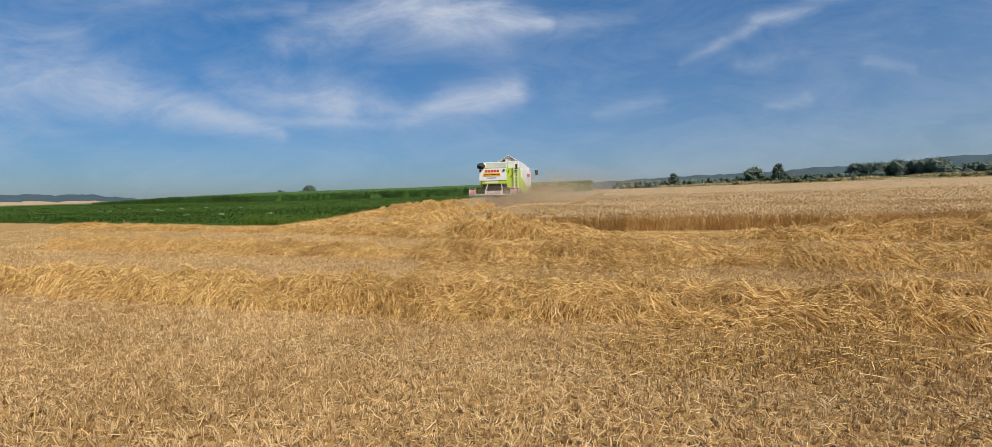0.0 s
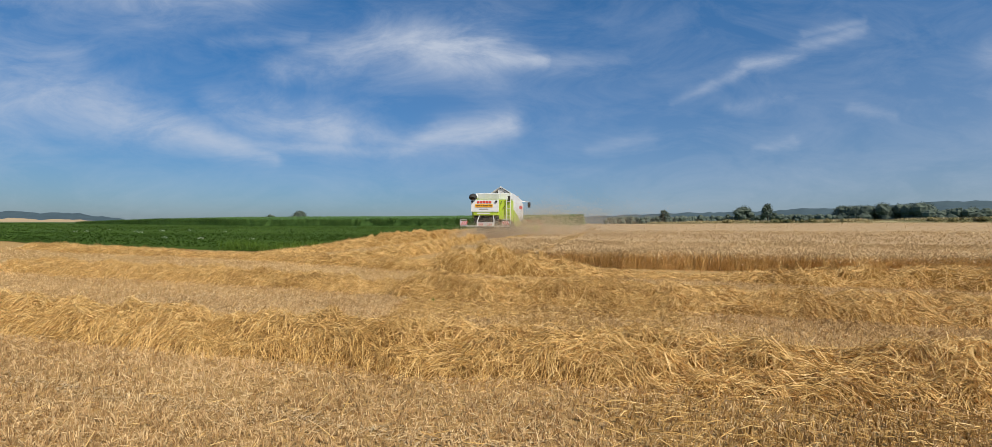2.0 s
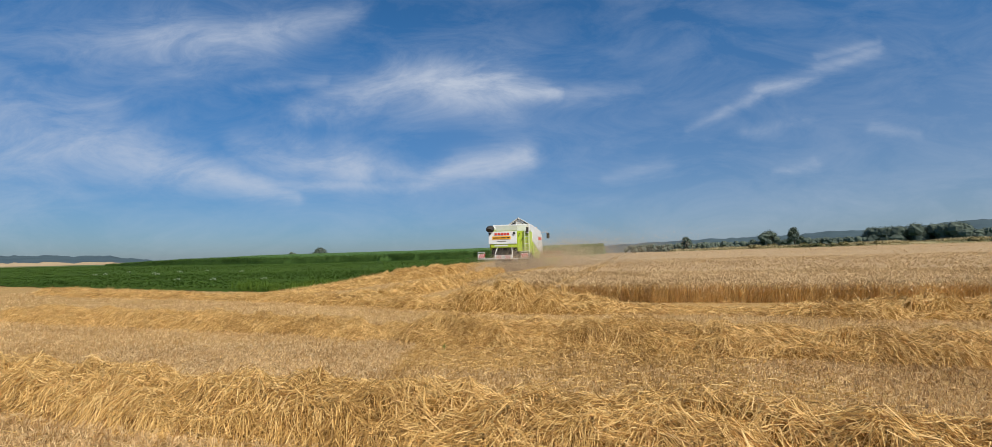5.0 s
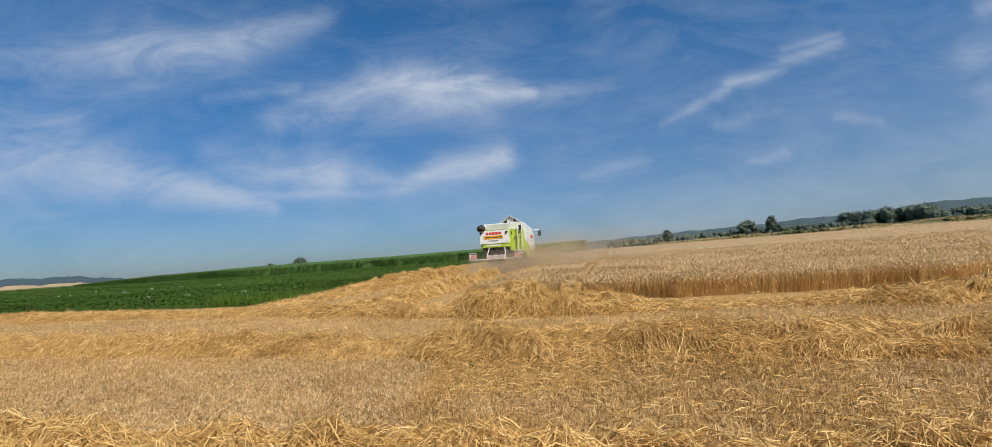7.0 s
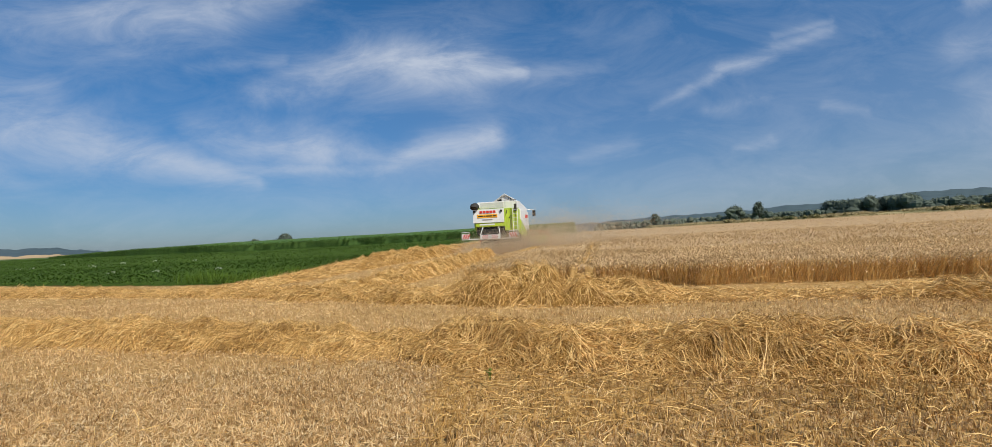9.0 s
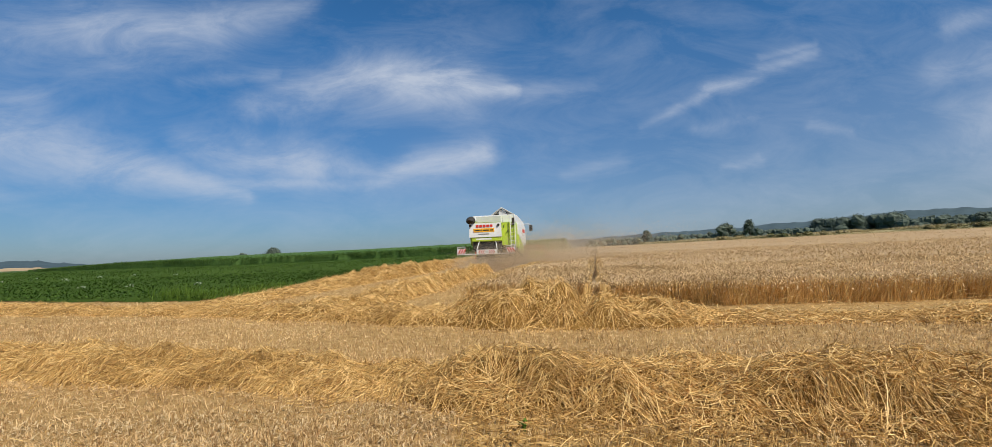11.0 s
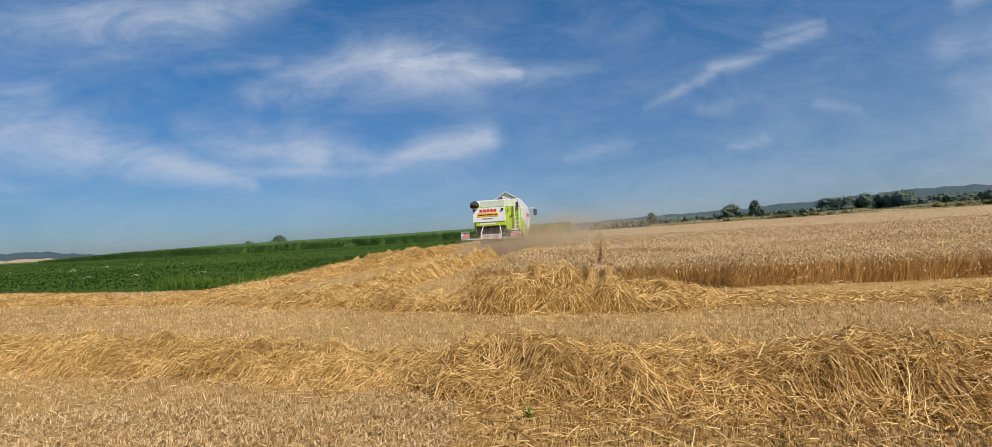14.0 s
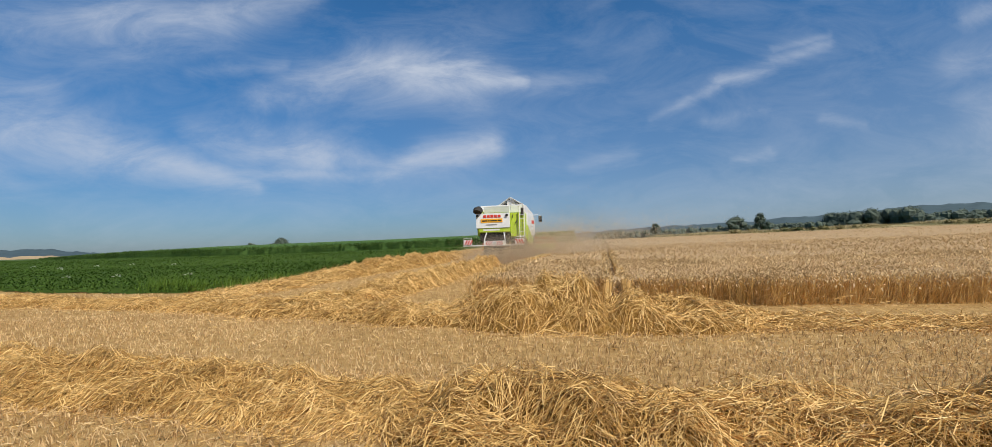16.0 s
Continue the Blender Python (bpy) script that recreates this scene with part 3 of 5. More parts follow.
    return tagged(hp.build("stubble", [STUBBLE, CHAFF, STRAW, DARK_STUBBLE, PALE_SOIL]), "short pale wheat stubble standing in drilled rows", "stubble", kind="stuff")


stubble()

# ---- standing wheat ----
LANE = radians(15.3)                                   # bearing of the tramline
LANE_FOOT = np.array([-1.6, 6.4])
E_W, E_U = np.array([math.sin(LANE), math.cos(LANE)]), np.array([math.cos(LANE), -math.sin(LANE)])


def wheat_xy(u, w):
    return LANE_FOOT[0] + E_U[0] * u + E_W[0] * w, LANE_FOOT[1] + E_U[1] * u + E_W[1] * w


def wheat_near(u):
    return np.interp(u, [-4.4, 3, 8, 40, 110], [14.5, 12.9, 13.2, 14.2, 15]) + 0.25 * vnoise(u, u * 0, 1.7, 2, 4)


def wheat_far(u):
    return np.interp(u, [-5, 56, 81, 112], [106, 102, 70, 16])


def wheat_left(w):
    return -4.0 + 0.15 * vnoise(w, w * 0, 2.0, 2, 8)


def wheat():
    r = np.random.default_rng(31)
    hp = Heap()
    # canopy sheet, sunk below the ears, shadowed gaps painted into its colour; a tramline runs through it
    us = np.concatenate([np.linspace(-3.9, -0.5, 20), [-0.28, -0.2, -0.12, 0.12, 0.2, 0.28], np.linspace(0.5, 30, 90), np.linspace(30.6, 112, 70)])
    ks = np.linspace(0, 1, 130) ** 1.7
    uu, kk = np.meshgrid(us, ks, indexing="ij")
    near, far = wheat_near(uu) + 0.45, wheat_far(uu)
    ww = near + (far - near) * kk
    x, y = wheat_xy(uu, ww)
    g = land(x, y)
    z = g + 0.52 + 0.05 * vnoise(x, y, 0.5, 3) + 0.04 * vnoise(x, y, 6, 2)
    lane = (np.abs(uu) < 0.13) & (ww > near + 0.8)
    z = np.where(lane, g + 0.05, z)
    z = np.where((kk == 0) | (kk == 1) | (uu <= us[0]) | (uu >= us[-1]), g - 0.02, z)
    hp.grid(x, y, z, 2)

    def stand(n, u0, u1, d0, d1, rad, ear, stems, power=1.0):
        u = r.uniform(u0, u1, n)
        w = wheat_near(u) + d0 + (d1 - d0) * r.random(n) ** power
        ok = (np.abs(u) > 0.16) & (u > wheat_left(w)) & (w < wheat_far(u))
        u, w = u[ok], w[ok]
        m = len(u)
        bx, by = wheat_xy(u, w)
        gz = land(bx, by)
        h = r.uniform(0.40 if stems else 0.50, 0.62, m) + 0.05 * vnoise(bx, by, 3.0, 2)
        lx, ly = r.normal(0.05, 0.10, m), r.normal(-0.03, 0.09, m)
        top = np.stack([bx + lx, by + ly, gz + h], 1)
        if stems:
            foot = np.stack([bx, by, gz - 0.01], 1)
            hp.ribbons(np.stack([foot, top], 1), np.full(m, rad * 2.2), r, 0)
        ang, ln = r.uniform(0, 2 * np.pi, m), ear * r.uniform(0.8, 1.2, m)
        droop = r.uniform(-0.3, 0.9, m)
        way = np.stack([np.cos(ang) * 0.75, np.sin(ang) * 0.75, droop], 1) * ln[:, None]
        fat = ear * 0.14
        pts = np.stack([top, top + way * 0.45, top + way], 1)
        hp.blades(pts[:, 0], pts[:, 2], np.full(m, fat * 2.4), 0.02 * r.normal(0, 1, (m, 3)), 1)

    stand(19000, -4.3, 20, 0.0, 0.75, 0.0032, 0.085, True)
    stand(7000, 20, 45, 0.0, 0.9, 0.0050, 0.10, True)
    stand(60000, -4.3, 22, 0.7, 9, 0.003, 0.085, False)
    stand(52000, -4.3, 45, 6, 34, 0.003, 0.12, False, 1.2)
    stand(22000, -4.3, 105, 20, 95, 0.003, 0.17, False)
    # bent and fallen stalks along the cut front
    k = 2600
    u = r.uniform(-4.2, 45, k)
    w = wheat_near(u) + r.uniform(-0.05, 0.15, k)
    bx, by = wheat_xy(u, w)
    foot = np.stack([bx, by, land(bx, by)], 1)
    out = r.uniform(0.05, 0.45, k)
    side = r.normal(0.08, 0.22, k)
    tx, ty = wheat_xy(u + side, w - out)
    top = np.stack([tx, ty, land(tx, ty) + np.sqrt(np.clip(0.36 - out ** 2 - side ** 2, 0.004, 1))], 1)
    hp.ribbons(np.stack([foot, (foot + top) / 2 + np.stack([0 * u, 0 * u, 0.06 + 0 * u], 1), top], 1), np.full(k, 0.008), r, 0)
    hp.blades(top, top + np.stack([r.normal(0, 0.05, k), r.normal(-0.02, 0.05, k), r.normal(-0.03, 0.03, k)], 1), np.full(k, 0.028), 0.01 * r.normal(0, 1, (k, 3)), 1)
    # stalks along both sides of the tramline
    w = r.uniform(12.9, 60, 5000)
    u = r.choice([-1, 1], 5000) * r.uniform(0.15, 0.30, 5000)
    bx, by = wheat_xy(u, w)
    foot = np.stack([bx, by, land(bx, by)], 1)
    top = foot + np.stack([r.normal(0, 0.05, 5000), r.normal(0, 0.05, 5000), r.uniform(0.5, 0.64, 5000)], 1)
    hp.strands(np.stack([foot, top], 1), np.full((5000, 2), 0.005), 0)
    way = np.stack([r.normal(0, 0.06, 5000), r.normal(0, 0.06, 5000), r.uniform(0, 0.07, 5000)], 1)
    hp.blades(top, top + way, np.full(5000, 0.03), way * 0.1, 1)
    # the cut flank beside the harvester's last pass
    w = r.uniform(14.5, 40, 3500)
    u = wheat_left(w) + r.uniform(0, 0.5, 3500)
    bx, by = wheat_xy(u, w)
    gz = land(bx, by)
    foot = np.stack([bx, by, gz], 1)
    top = foot + np.stack([r.normal(0, 0.06, 3500), r.normal(0, 0.06, 3500), r.uniform(0.5, 0.64, 3500)], 1)
    hp.strands(np.stack([foot, top], 1), np.full((3500, 2), 0.005), 0)
    return tagged(hp.build("wheat_field", [WHEAT_STEM, WHEAT_EAR, SHADED_WHEAT_BED]), "ripe uncut wheat with a tramline through it", "wheat", kind="stuff")


wheat()

# ---- green crop and maize beyond ----
CROP = [(-11.6, 25.2), (-10.9, 33), (-8.6, 50), (-3.5, 80), (2, 111), (5, 141), (-35, 145), (-68, 147), (-111, 167), (-172, 204), (-420, 300), (-420, 170), (-60, 45), (-27, 31.2), (-17, 27)]
MAIZE_FRONT = [(-172, 204), (-111, 167), (-68, 147), (-35, 145), (5, 141)]


def green_crop():
    r = np.random.default_rng(41)
    hp = Heap()
    ys = 24 + np.linspace(0, 1, 150) ** 1.8 * 300
    xs = 7 - np.linspace(0, 1, 220) ** 1.8 * 420
    xx, yy = np.meshgrid(xs, ys, indexing="ij")
    keep = inside(xx, yy, CROP)
    # the canopy sinks to the ground along the near edge
    rim = np.full(xx.shape, 1e9)
    border = [(-420, 170), (-60, 45), (-27, 31.2), (-17, 27), (-11.6, 25.2), (-10.9, 33), (-8.6, 50), (-3.5, 80), (2, 111)]
    for (ax, ay), (bx, by) in zip(border, border[1:]):
        t = np.clip(((xx - ax) * (bx - ax) + (yy - ay) * (by - ay)) / ((bx - ax) ** 2 + (by - ay) ** 2), 0, 1)
        rim = np.minimum(rim, np.hypot(xx - ax - t * (bx - ax), yy - ay - t * (by - ay)))
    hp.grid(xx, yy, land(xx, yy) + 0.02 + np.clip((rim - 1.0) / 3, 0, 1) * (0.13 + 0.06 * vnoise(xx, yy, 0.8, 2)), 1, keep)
    for n, x0, x1, y0, y1, size in ((64000, -62, -6, 24, 48, 0.10), (50000, -130, 0, 42, 95, 0.13), (46000, -330, 6, 80, 230, 0.22)):
        x, y = r.uniform(x0, x1, n), r.uniform(y0, y1, n)
        # leaves gather in drilled plants
        x, y = np.round(x / 0.45) * 0.45 + r.normal(0, 0.12, n), y
        ok = inside(x, y, CROP)
        x, y = x[ok], y[ok]
        m = len(x)
        ang, up = r.uniform(0, 2 * np.pi, m), r.uniform(0.0, 0.7, m)
        base = np.stack([x, y, land(x, y) + r.uniform(0.02, 0.24, m) + 0.05 * vnoise(x, y, 2.5, 2)], 1)
        ln = size * r.uniform(0.7, 1.4, m)
        tip = base + np.stack([np.cos(ang) * ln, np.sin(ang) * ln, ln * up], 1)
        hp.blades(base, tip, ln * 0.55, np.stack([0 * x, 0 * x, ln * 0.25], 1), 0)
    return tagged(hp.build("green_crop", [BEET, BEET_SHADE]), "low dark green leafy root crop in rows", "crop", kind="stuff")


def maize():
    r = np.random.default_rng(51)
    hp = Heap()
    f = np.array(MAIZE_FRONT)
    run = np.concatenate([[0], np.cumsum(np.hypot(np.diff(f[:, 0]), np.diff(f[:, 1])))])

    def spot(s, d):
        """s along the front, d back from it (the block widens backwards)."""
        x, y = np.interp(s, run, f[:, 0]), np.interp(s, run, f[:, 1])
        k = s / run[-1]
        return x + d * (-0.72 + 1.10 * k), y + d * (0.95 + 0.1 * k)

    ss, dd = np.meshgrid(np.linspace(0, run[-1], 200), np.concatenate([[0.5, 0.8], np.linspace(1.5, 150, 60)]), indexing="ij")
    x, y = spot(ss, dd)
    taper = np.interp(ss, [0, 70], [0.35, 1.0])
    z = land(x, y) + (1.95 + 0.25 * vnoise(x, y, 1.4, 2) + dd * (0.012 + 0.018 * ss / run[-1])) * taper
    z[:, 0] = land(x, y)[:, 0] - 0.02
    z[0], z[-1] = land(x, y)[0], land(x, y)[-1]
    hp.grid(x, y, z, 1)

    def plants(s, d, leaves):
        n = len(s)
        x, y = spot(s, d)
        k = np.interp(s, [0, 70], [0.35, 1.0])
        g = land(x, y) + d * (0.012 + 0.018 * s / run[-1]) * k
        h = (r.uniform(1.9, 2.45, n) + 0.15 * vnoise(x, y, 8, 2)) * k
        foot = np.stack([x, y, land(x, y)], 1)
        top = np.stack([x + r.normal(0, 0.06, n), y, g + h], 1)
        hp.strands(np.stack([foot, top], 1), np.stack([np.full(n, 0.035), np.full(n, 0.02)], 1), 0)
        for i in range(leaves):
            k = 0.25 + 0.72 * (i + r.random(n)) / leaves
            base = foot + (top - foot) * k[:, None]
            ang, ln = r.uniform(0, 2 * np.pi, n), r.uniform(0.5, 0.95, n)
            tip = base + np.stack([np.cos(ang) * ln * 0.7, np.sin(ang) * ln * 0.7, r.uniform(-0.25, 0.35, n)], 1)
            hp.blades(base, tip, np.full(n, 0.12), np.stack([0 * x, 0 * x, r.uniform(0.12, 0.3, n)], 1), 0)

    n = 2600
    s = r.uniform(0, 1, n) ** 0.7 * run[-1]
    plants(s, np.round(r.uniform(0, 3, n)) * 0.75, 9)
    n = 4200
    plants(r.uniform(0, 1, n) ** 0.8 * run[-1], 3 + r.random(n) ** 1.6 * 140, 5)
    n = 500
    plants(np.full(n, run[-1]), r.uniform(0, 140, n), 7)
    return tagged(hp.build("maize_field", [MAIZE, MAIZE_BED]), "tall green maize standing behind the low crop", "maize", kind="stuff")


green_crop()
maize()

# ---- verge, trees, woods and hills ----


def spot_at(bearing, dist):
    b = radians(bearing)
    return -1.0 + dist * math.sin(b), 4.0 + dist * math.cos(b)


def leaf_cloud(hp, blobs, count, size, seed, slot=0):
    """Small leaf sprays over and inside a set of lumps (x, y, z, rx, rz)."""
    r = np.random.default_rng(seed)
    b = np.array(blobs, float)
    vol = b[:, 3] * b[:, 3] * b[:, 4]
    pick = r.choice(len(b), count, p=vol / vol.sum())
    d = r.normal(0, 1, (count, 3))
    d /= np.linalg.norm(d, axis=1, keepdims=True)
    k = r.uniform(0.55, 1.08, count)[:, None]
    c = b[pick]
    pos = c[:, :3] + d * k * np.stack([c[:, 3], c[:, 3], c[:, 4]], 1)
    ln = size * r.uniform(0.6, 1.5, count)
    way = d * 0.6 + r.normal(0, 0.6, (count, 3))
    way /= np.linalg.norm(way, axis=1, keepdims=True)
    hp.blades(pos, pos + way * ln[:, None], ln * 0.75, r.normal(0, 0.12, (count, 3)) * ln[:, None], slot)


def lump_hull(hp, blobs, size, seed, slot=0):
    """Closed uneven lumps that fill the inside of a dense crown."""
    r = np.random.default_rng(seed)
    th, ph = np.meshgrid(np.linspace(0, 2 * np.pi, 9), np.linspace(0, np.pi, 6), indexing="ij")
    for x, y, z, rx, rz in blobs:
        k = size * (1 + 0.14 * r.normal(0, 1, th.shape))
        k[-1], k[:, 0], k[:, -1] = k[0], size, size
        hp.grid(x + rx * k * np.sin(ph) * np.cos(th), y + rx * k * np.sin(ph) * np.sin(th), z + rz * k * np.cos(ph), slot)


def verge():
    """A low bank of dry grass along the wheat's far side."""
    r = np.random.default_rng(61)
    hp = Heap()
    us, ds = np.meshgrid(np.linspace(8, 118, 160), np.array([0.0, 1.5, 4, 8, 14, 22]), indexing="ij")

    def at_bank(u, d):
        w = wheat_far(np.minimum(u, 112))
        x, y = wheat_xy(u, w)
        out = np.stack([x + 20, y - 20], -1)
        out /= np.linalg.norm(out, axis=-1, keepdims=True)
        return x + out[..., 0] * d, y + out[..., 1] * d

    x, y = at_bank(us, ds)
    bank = np.interp(ds, [0, 4, 8, 14, 22], [0.5, 1.1, 1.35, 1.3, 0.4]) * np.interp(us, [8, 40, 80], [0.45, 0.62, 1.1])
    hp.grid(x, y, land(x, y) + bank + 0.12 * vnoise(x, y, 3, 2), 0)
    n = 42000
    u, d = r.uniform(8, 118, n), r.uniform(0, 18, n)
    keep = r.random(n) < 0.5 + 0.6 * vnoise(u, d, 4, 2)
    u, d = u[keep], d[keep]
    n = len(u)
    x, y = at_bank(u, d)
    hgt = np.interp(d, [0, 4, 8, 14, 22], [0.5, 1.1, 1.35, 1.3, 0.4]) * np.interp(u, [8, 40, 80], [0.45, 0.62, 1.1])
    base = np.stack([x, y, land(x, y) + hgt - 0.05], 1)
    tall = r.uniform(0.15, 0.42, n) * (1 + 0.6 * vnoise(x, y, 5, 2))
    tip = base + np.stack([r.normal(0, 0.15, n), r.normal(0, 0.15, n), tall], 1)
    dry = (d > 6) & (vnoise(u, d, 7, 2, 3) > -0.35)
    tip[dry, 2] += 0.25
    for pick, slot in ((~dry, 0), (dry, 1)):
        k = int(pick.sum())
        hp.blades(base[pick], tip[pick], r.uniform(0.05, 0.14, k), np.stack([r.normal(0, 0.1, k), r.normal(0, 0.1, k), np.zeros(k)], 1), slot)
    # low shrubs here and there on the bank
    sh = Heap()
    blobs = []
    for u in np.arange(22, 116, 1.6):
        if vnoise(np.array([u]), np.array([0.0]), 5.0, 2, 4)[0] < 0.12:
            continue
        bx, by = at_bank(np.array([u + r.uniform(-0.6, 0.6)]), np.array([r.uniform(1, 9)]))
        size = r.uniform(0.4, 0.85)
        for _ in range(3):
            blobs.append((bx[0] + r.normal(0, 0.6), by[0] + r.normal(0, 0.6), float(land(bx, by)[0]) + 0.75 + size * 0.4, size * 0.9, size * 0.6))
    lump_hull(sh, blobs, 0.8, 63)
    leaf_cloud(sh, blobs, 9000, 0.20, 62)
    tagged(sh.build("shrubs", [VERGE]), "low green shrubs on a dry grass bank", "shrub", kind="stuff")
    return tagged(hp.build("grass_verge", [VERGE, DRY_GRASS]), "rough bank of dry and green grass", "grass", kind="stuff")


verge()


def tree(bearing, dist, height, width, seed, label, leaves=2200, clear=0.12, lumps=16):
    r = np.random.default_rng(seed)
    x, y = spot_at(bearing, dist)
    root = new("tree")
    root.location = (x, y, float(land(x, y)) - 0.1)
    tagged(root, label, "tree", "field trees")
    blobs = []
    for i in range(lumps):
        k = (i + 0.5) / lumps
        zc = height * (clear + (0.93 - clear) * k)
        reach = width * 0.5 * math.sin(math.pi * min(0.95, 0.25 + 0.68 * k)) * r.uniform(0.35, 0.85)
        a = i * 2.4 + r.uniform(-0.5, 0.5)
        size = width * r.uniform(0.16, 0.26)
        blobs.append((math.cos(a) * reach, math.sin(a) * reach, zc, size, size * 0.75))
    tk = Heap()
    line = np.array([[[0, 0, 0], [0.02 * width, 0, height * 0.3], [0, 0.02 * width, height * 0.6], [0, 0, height * 0.85]]], float)
    tk.strands(line, np.array([[0.030, 0.022, 0.014, 0.004]]) * height, 0, 8)
    limbs = np.array([[[0, 0, max(height * 0.15, b[2] - height * 0.18)], [b[0] * 0.5, b[1] * 0.5, b[2] - height * 0.06], [b[0] * 0.9, b[1] * 0.9, b[2]]] for b in blobs])
    tk.strands(limbs, np.tile(np.array([[0.010, 0.007, 0.003]]) * height, (len(blobs), 1)), 0, 5)
    trunk = tk.build("trunk", [BARK], True)
    trunk.parent = root
    cr = Heap()
    leaf_cloud(cr, blobs, int(leaves * 3.0), height * 0.032, seed + 1)
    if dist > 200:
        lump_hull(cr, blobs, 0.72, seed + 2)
    # crowns beyond 200 m take the leaf colour with haze mixed in
    crown = cr.build("crown", [HAZED_LEAF if dist > 200 else LEAF])
    crown.parent = root
    return root


BROAD = "dense dark green broadleaf tree beyond the wheat"
tree(60.9, 172, 17.0, 14, 101, BROAD, 5200, 0.04, 26)
tree(64.3, 168, 18.6, 14, 102, BROAD, 5200, 0.04, 26)
tree(69.5, 166, 19.0, 13, 103, BROAD, 4200, 0.04, 24)
tree(74.5, 160, 18.0, 13, 104, BROAD, 3600, 0.04, 24)
tree(20.9, 300, 8.6, 7.2, 105, "small round tree alone at the field's end", 900, 0.15)
tree(29.0, 265, 8.2, 12.5, 106, "broad bushy tree at the field's end", 1400, 0.05)
tree(31.2, 262, 10.0, 7.4, 107, "slender tree taller than its neighbour", 900, 0.30)
tree(27.4, 290, 5.6, 6.0, 108, "low round tree in the hedge line", 600, 0.03)
tree(34.2, 300, 5.0, 7.0, 109, "low round tree in the hedge line", 600, 0.03)
tree(51.6, 235, 9.8, 14.0, 110, "round tree before the far wood", 2600, 0.03)
tree(48.6, 240, 6.5, 8.0, 111, "low round tree in the hedge line", 800, 0.03)
tree(47.0, 230, 4.6, 6.0, 112, "low round tree in the hedge line", 600, 0.03)
tree(44.6, 235, 4.2, 6.0, 113, "low round tree in the hedge line", 600, 0.03)
tree(54.0, 225, 7.5, 3.0, 114, "slender dark tree by the far wood", 600, 0.05)
tree(-21.3, 330, 8.0, 11.5, 115, "dome of a dark tree behind the maize", 5200, 0.02, 34)
tree(-24.2, 335, 6.2, 9.0, 116, "small tree top behind the maize", 500, 0.02)
tree(15.0, 420, 5.0, 4.0, 117, "tiny lone tree near the horizon", 300, 0.1)


def wood(name, bearing0, bearing1, dist0, dist1, height, label, seed, leaves, deep=25):
    """A belt of trees too far off to tell apart."""
    r = np.random.default_rng(seed)
    hp = Heap()
    blobs = []
    length_m = dist0 * radians(bearing1 - bearing0)
    for i in range(int(length_m / 3) * 2):
        k = (i + r.random()) / (int(length_m / 3) * 2)
        d = dist0 + (dist1 - dist0) * k + r.uniform(0, deep)
        x, y = spot_at(bearing0 + (bearing1 - bearing0) * k, d)
        h = height * r.uniform(0.86, 1.0) * (1 + 0.05 * vnoise(k * 20, seed, 1, 2))
        g = float(land(x, y))
        blobs += [(x, y, g + h * 0.68, h * 0.34, h * 0.32), (x + r.normal(0, 2), y + r.normal(0, 2), g + h * 0.33, h * 0.34, h * 0.36)]
    lump_hull(hp, blobs, 0.86, seed + 9)
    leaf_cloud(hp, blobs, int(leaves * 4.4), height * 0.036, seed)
    return tagged(hp.build(name, [HAZED_LEAF]), label, "wood", kind="stuff")


wood("far_wood", 37.0, 43.8, 360, 345, 13.5, "dark wood of even height far behind the wheat", 201, 6500)
wood("far_wood", 55.2, 61.0, 235, 215, 14.0, "dark wood beside the tall trees", 202, 6500)
wood("far_wood", 61.0, 82.0, 230, 215, 15.0, "dark wood behind the tall trees", 203, 6500)
wood("hedge", 14.5, 37.0, 420, 330, 7.5, "low dark hedge line under the hills", 204, 6000, 40)
wood("hedge", 43.5, 55.5, 330, 260, 9.5, "low dark hedge line under the hills", 205, 4000, 40)


def hill(name, bearing0, bearing1, dist, profile, label, mat):
    """A wooded ridge on the horizon; profile: (bearing, degrees above the eye)."""
    bs = np.linspace(bearing0, bearing1, 260)
    elev = np.interp(bs, [p[0] for p in profile], [p[1] for p in profile])
    crest = dist * np.tan(np.radians(elev)) + 1.6 + dist * 0.0026 * vnoise(bs, bs * 0, 0.6, 4) + dist * 0.0011 * vnoise(bs, bs * 0, 3.0, 2)
    ks = np.array([0.0, 0.25, 0.5, 0.75, 0.92, 1.0, 1.0])
    bb, kk = np.meshgrid(bs, ks, indexing="ij")
    dd = dist * (0.8 + 0.2 * kk)
    dd[:, -1] = dist * 1.15
    zz = np.maximum(crest, 2)[:, None] * kk ** 0.9
    zz[:, -1] = -1
    hp = Heap()
    hp.grid(-1 + dd * np.sin(np.radians(bb)), 4 + dd * np.cos(np.radians(bb)), zz, 0)
    return tagged(hp.build(name, [mat], True), label, "hill", kind="structure")


hill("backdrop_hills", 6, 95, 2200, [(6, 0.55), (11, 0.95), (20, 1.35), (29, 1.5), (37, 1.85), (45, 2.3), (55, 2.0), (70, 2.2), (95, 1.5)], "long wooded ridge on the horizon, tinted blue-green as haze", HAZED_HILL)
hill("backdrop_ridge", -75, -36, 1700, [(-75, 0.9), (-50, 0.85), (-44, 0.75), (-40, 0.6), (-36, 0.1)], "low dark wooded ridge on the horizon", HAZED_HILL)
hill("backdrop_field", -80, -38, 800, [(-80, 0.30), (-50, 0.22), (-44, 0.16), (-41, 0.05), (-38, -0.05)], "pale harvested field on a far rise", FAR_FIELD)

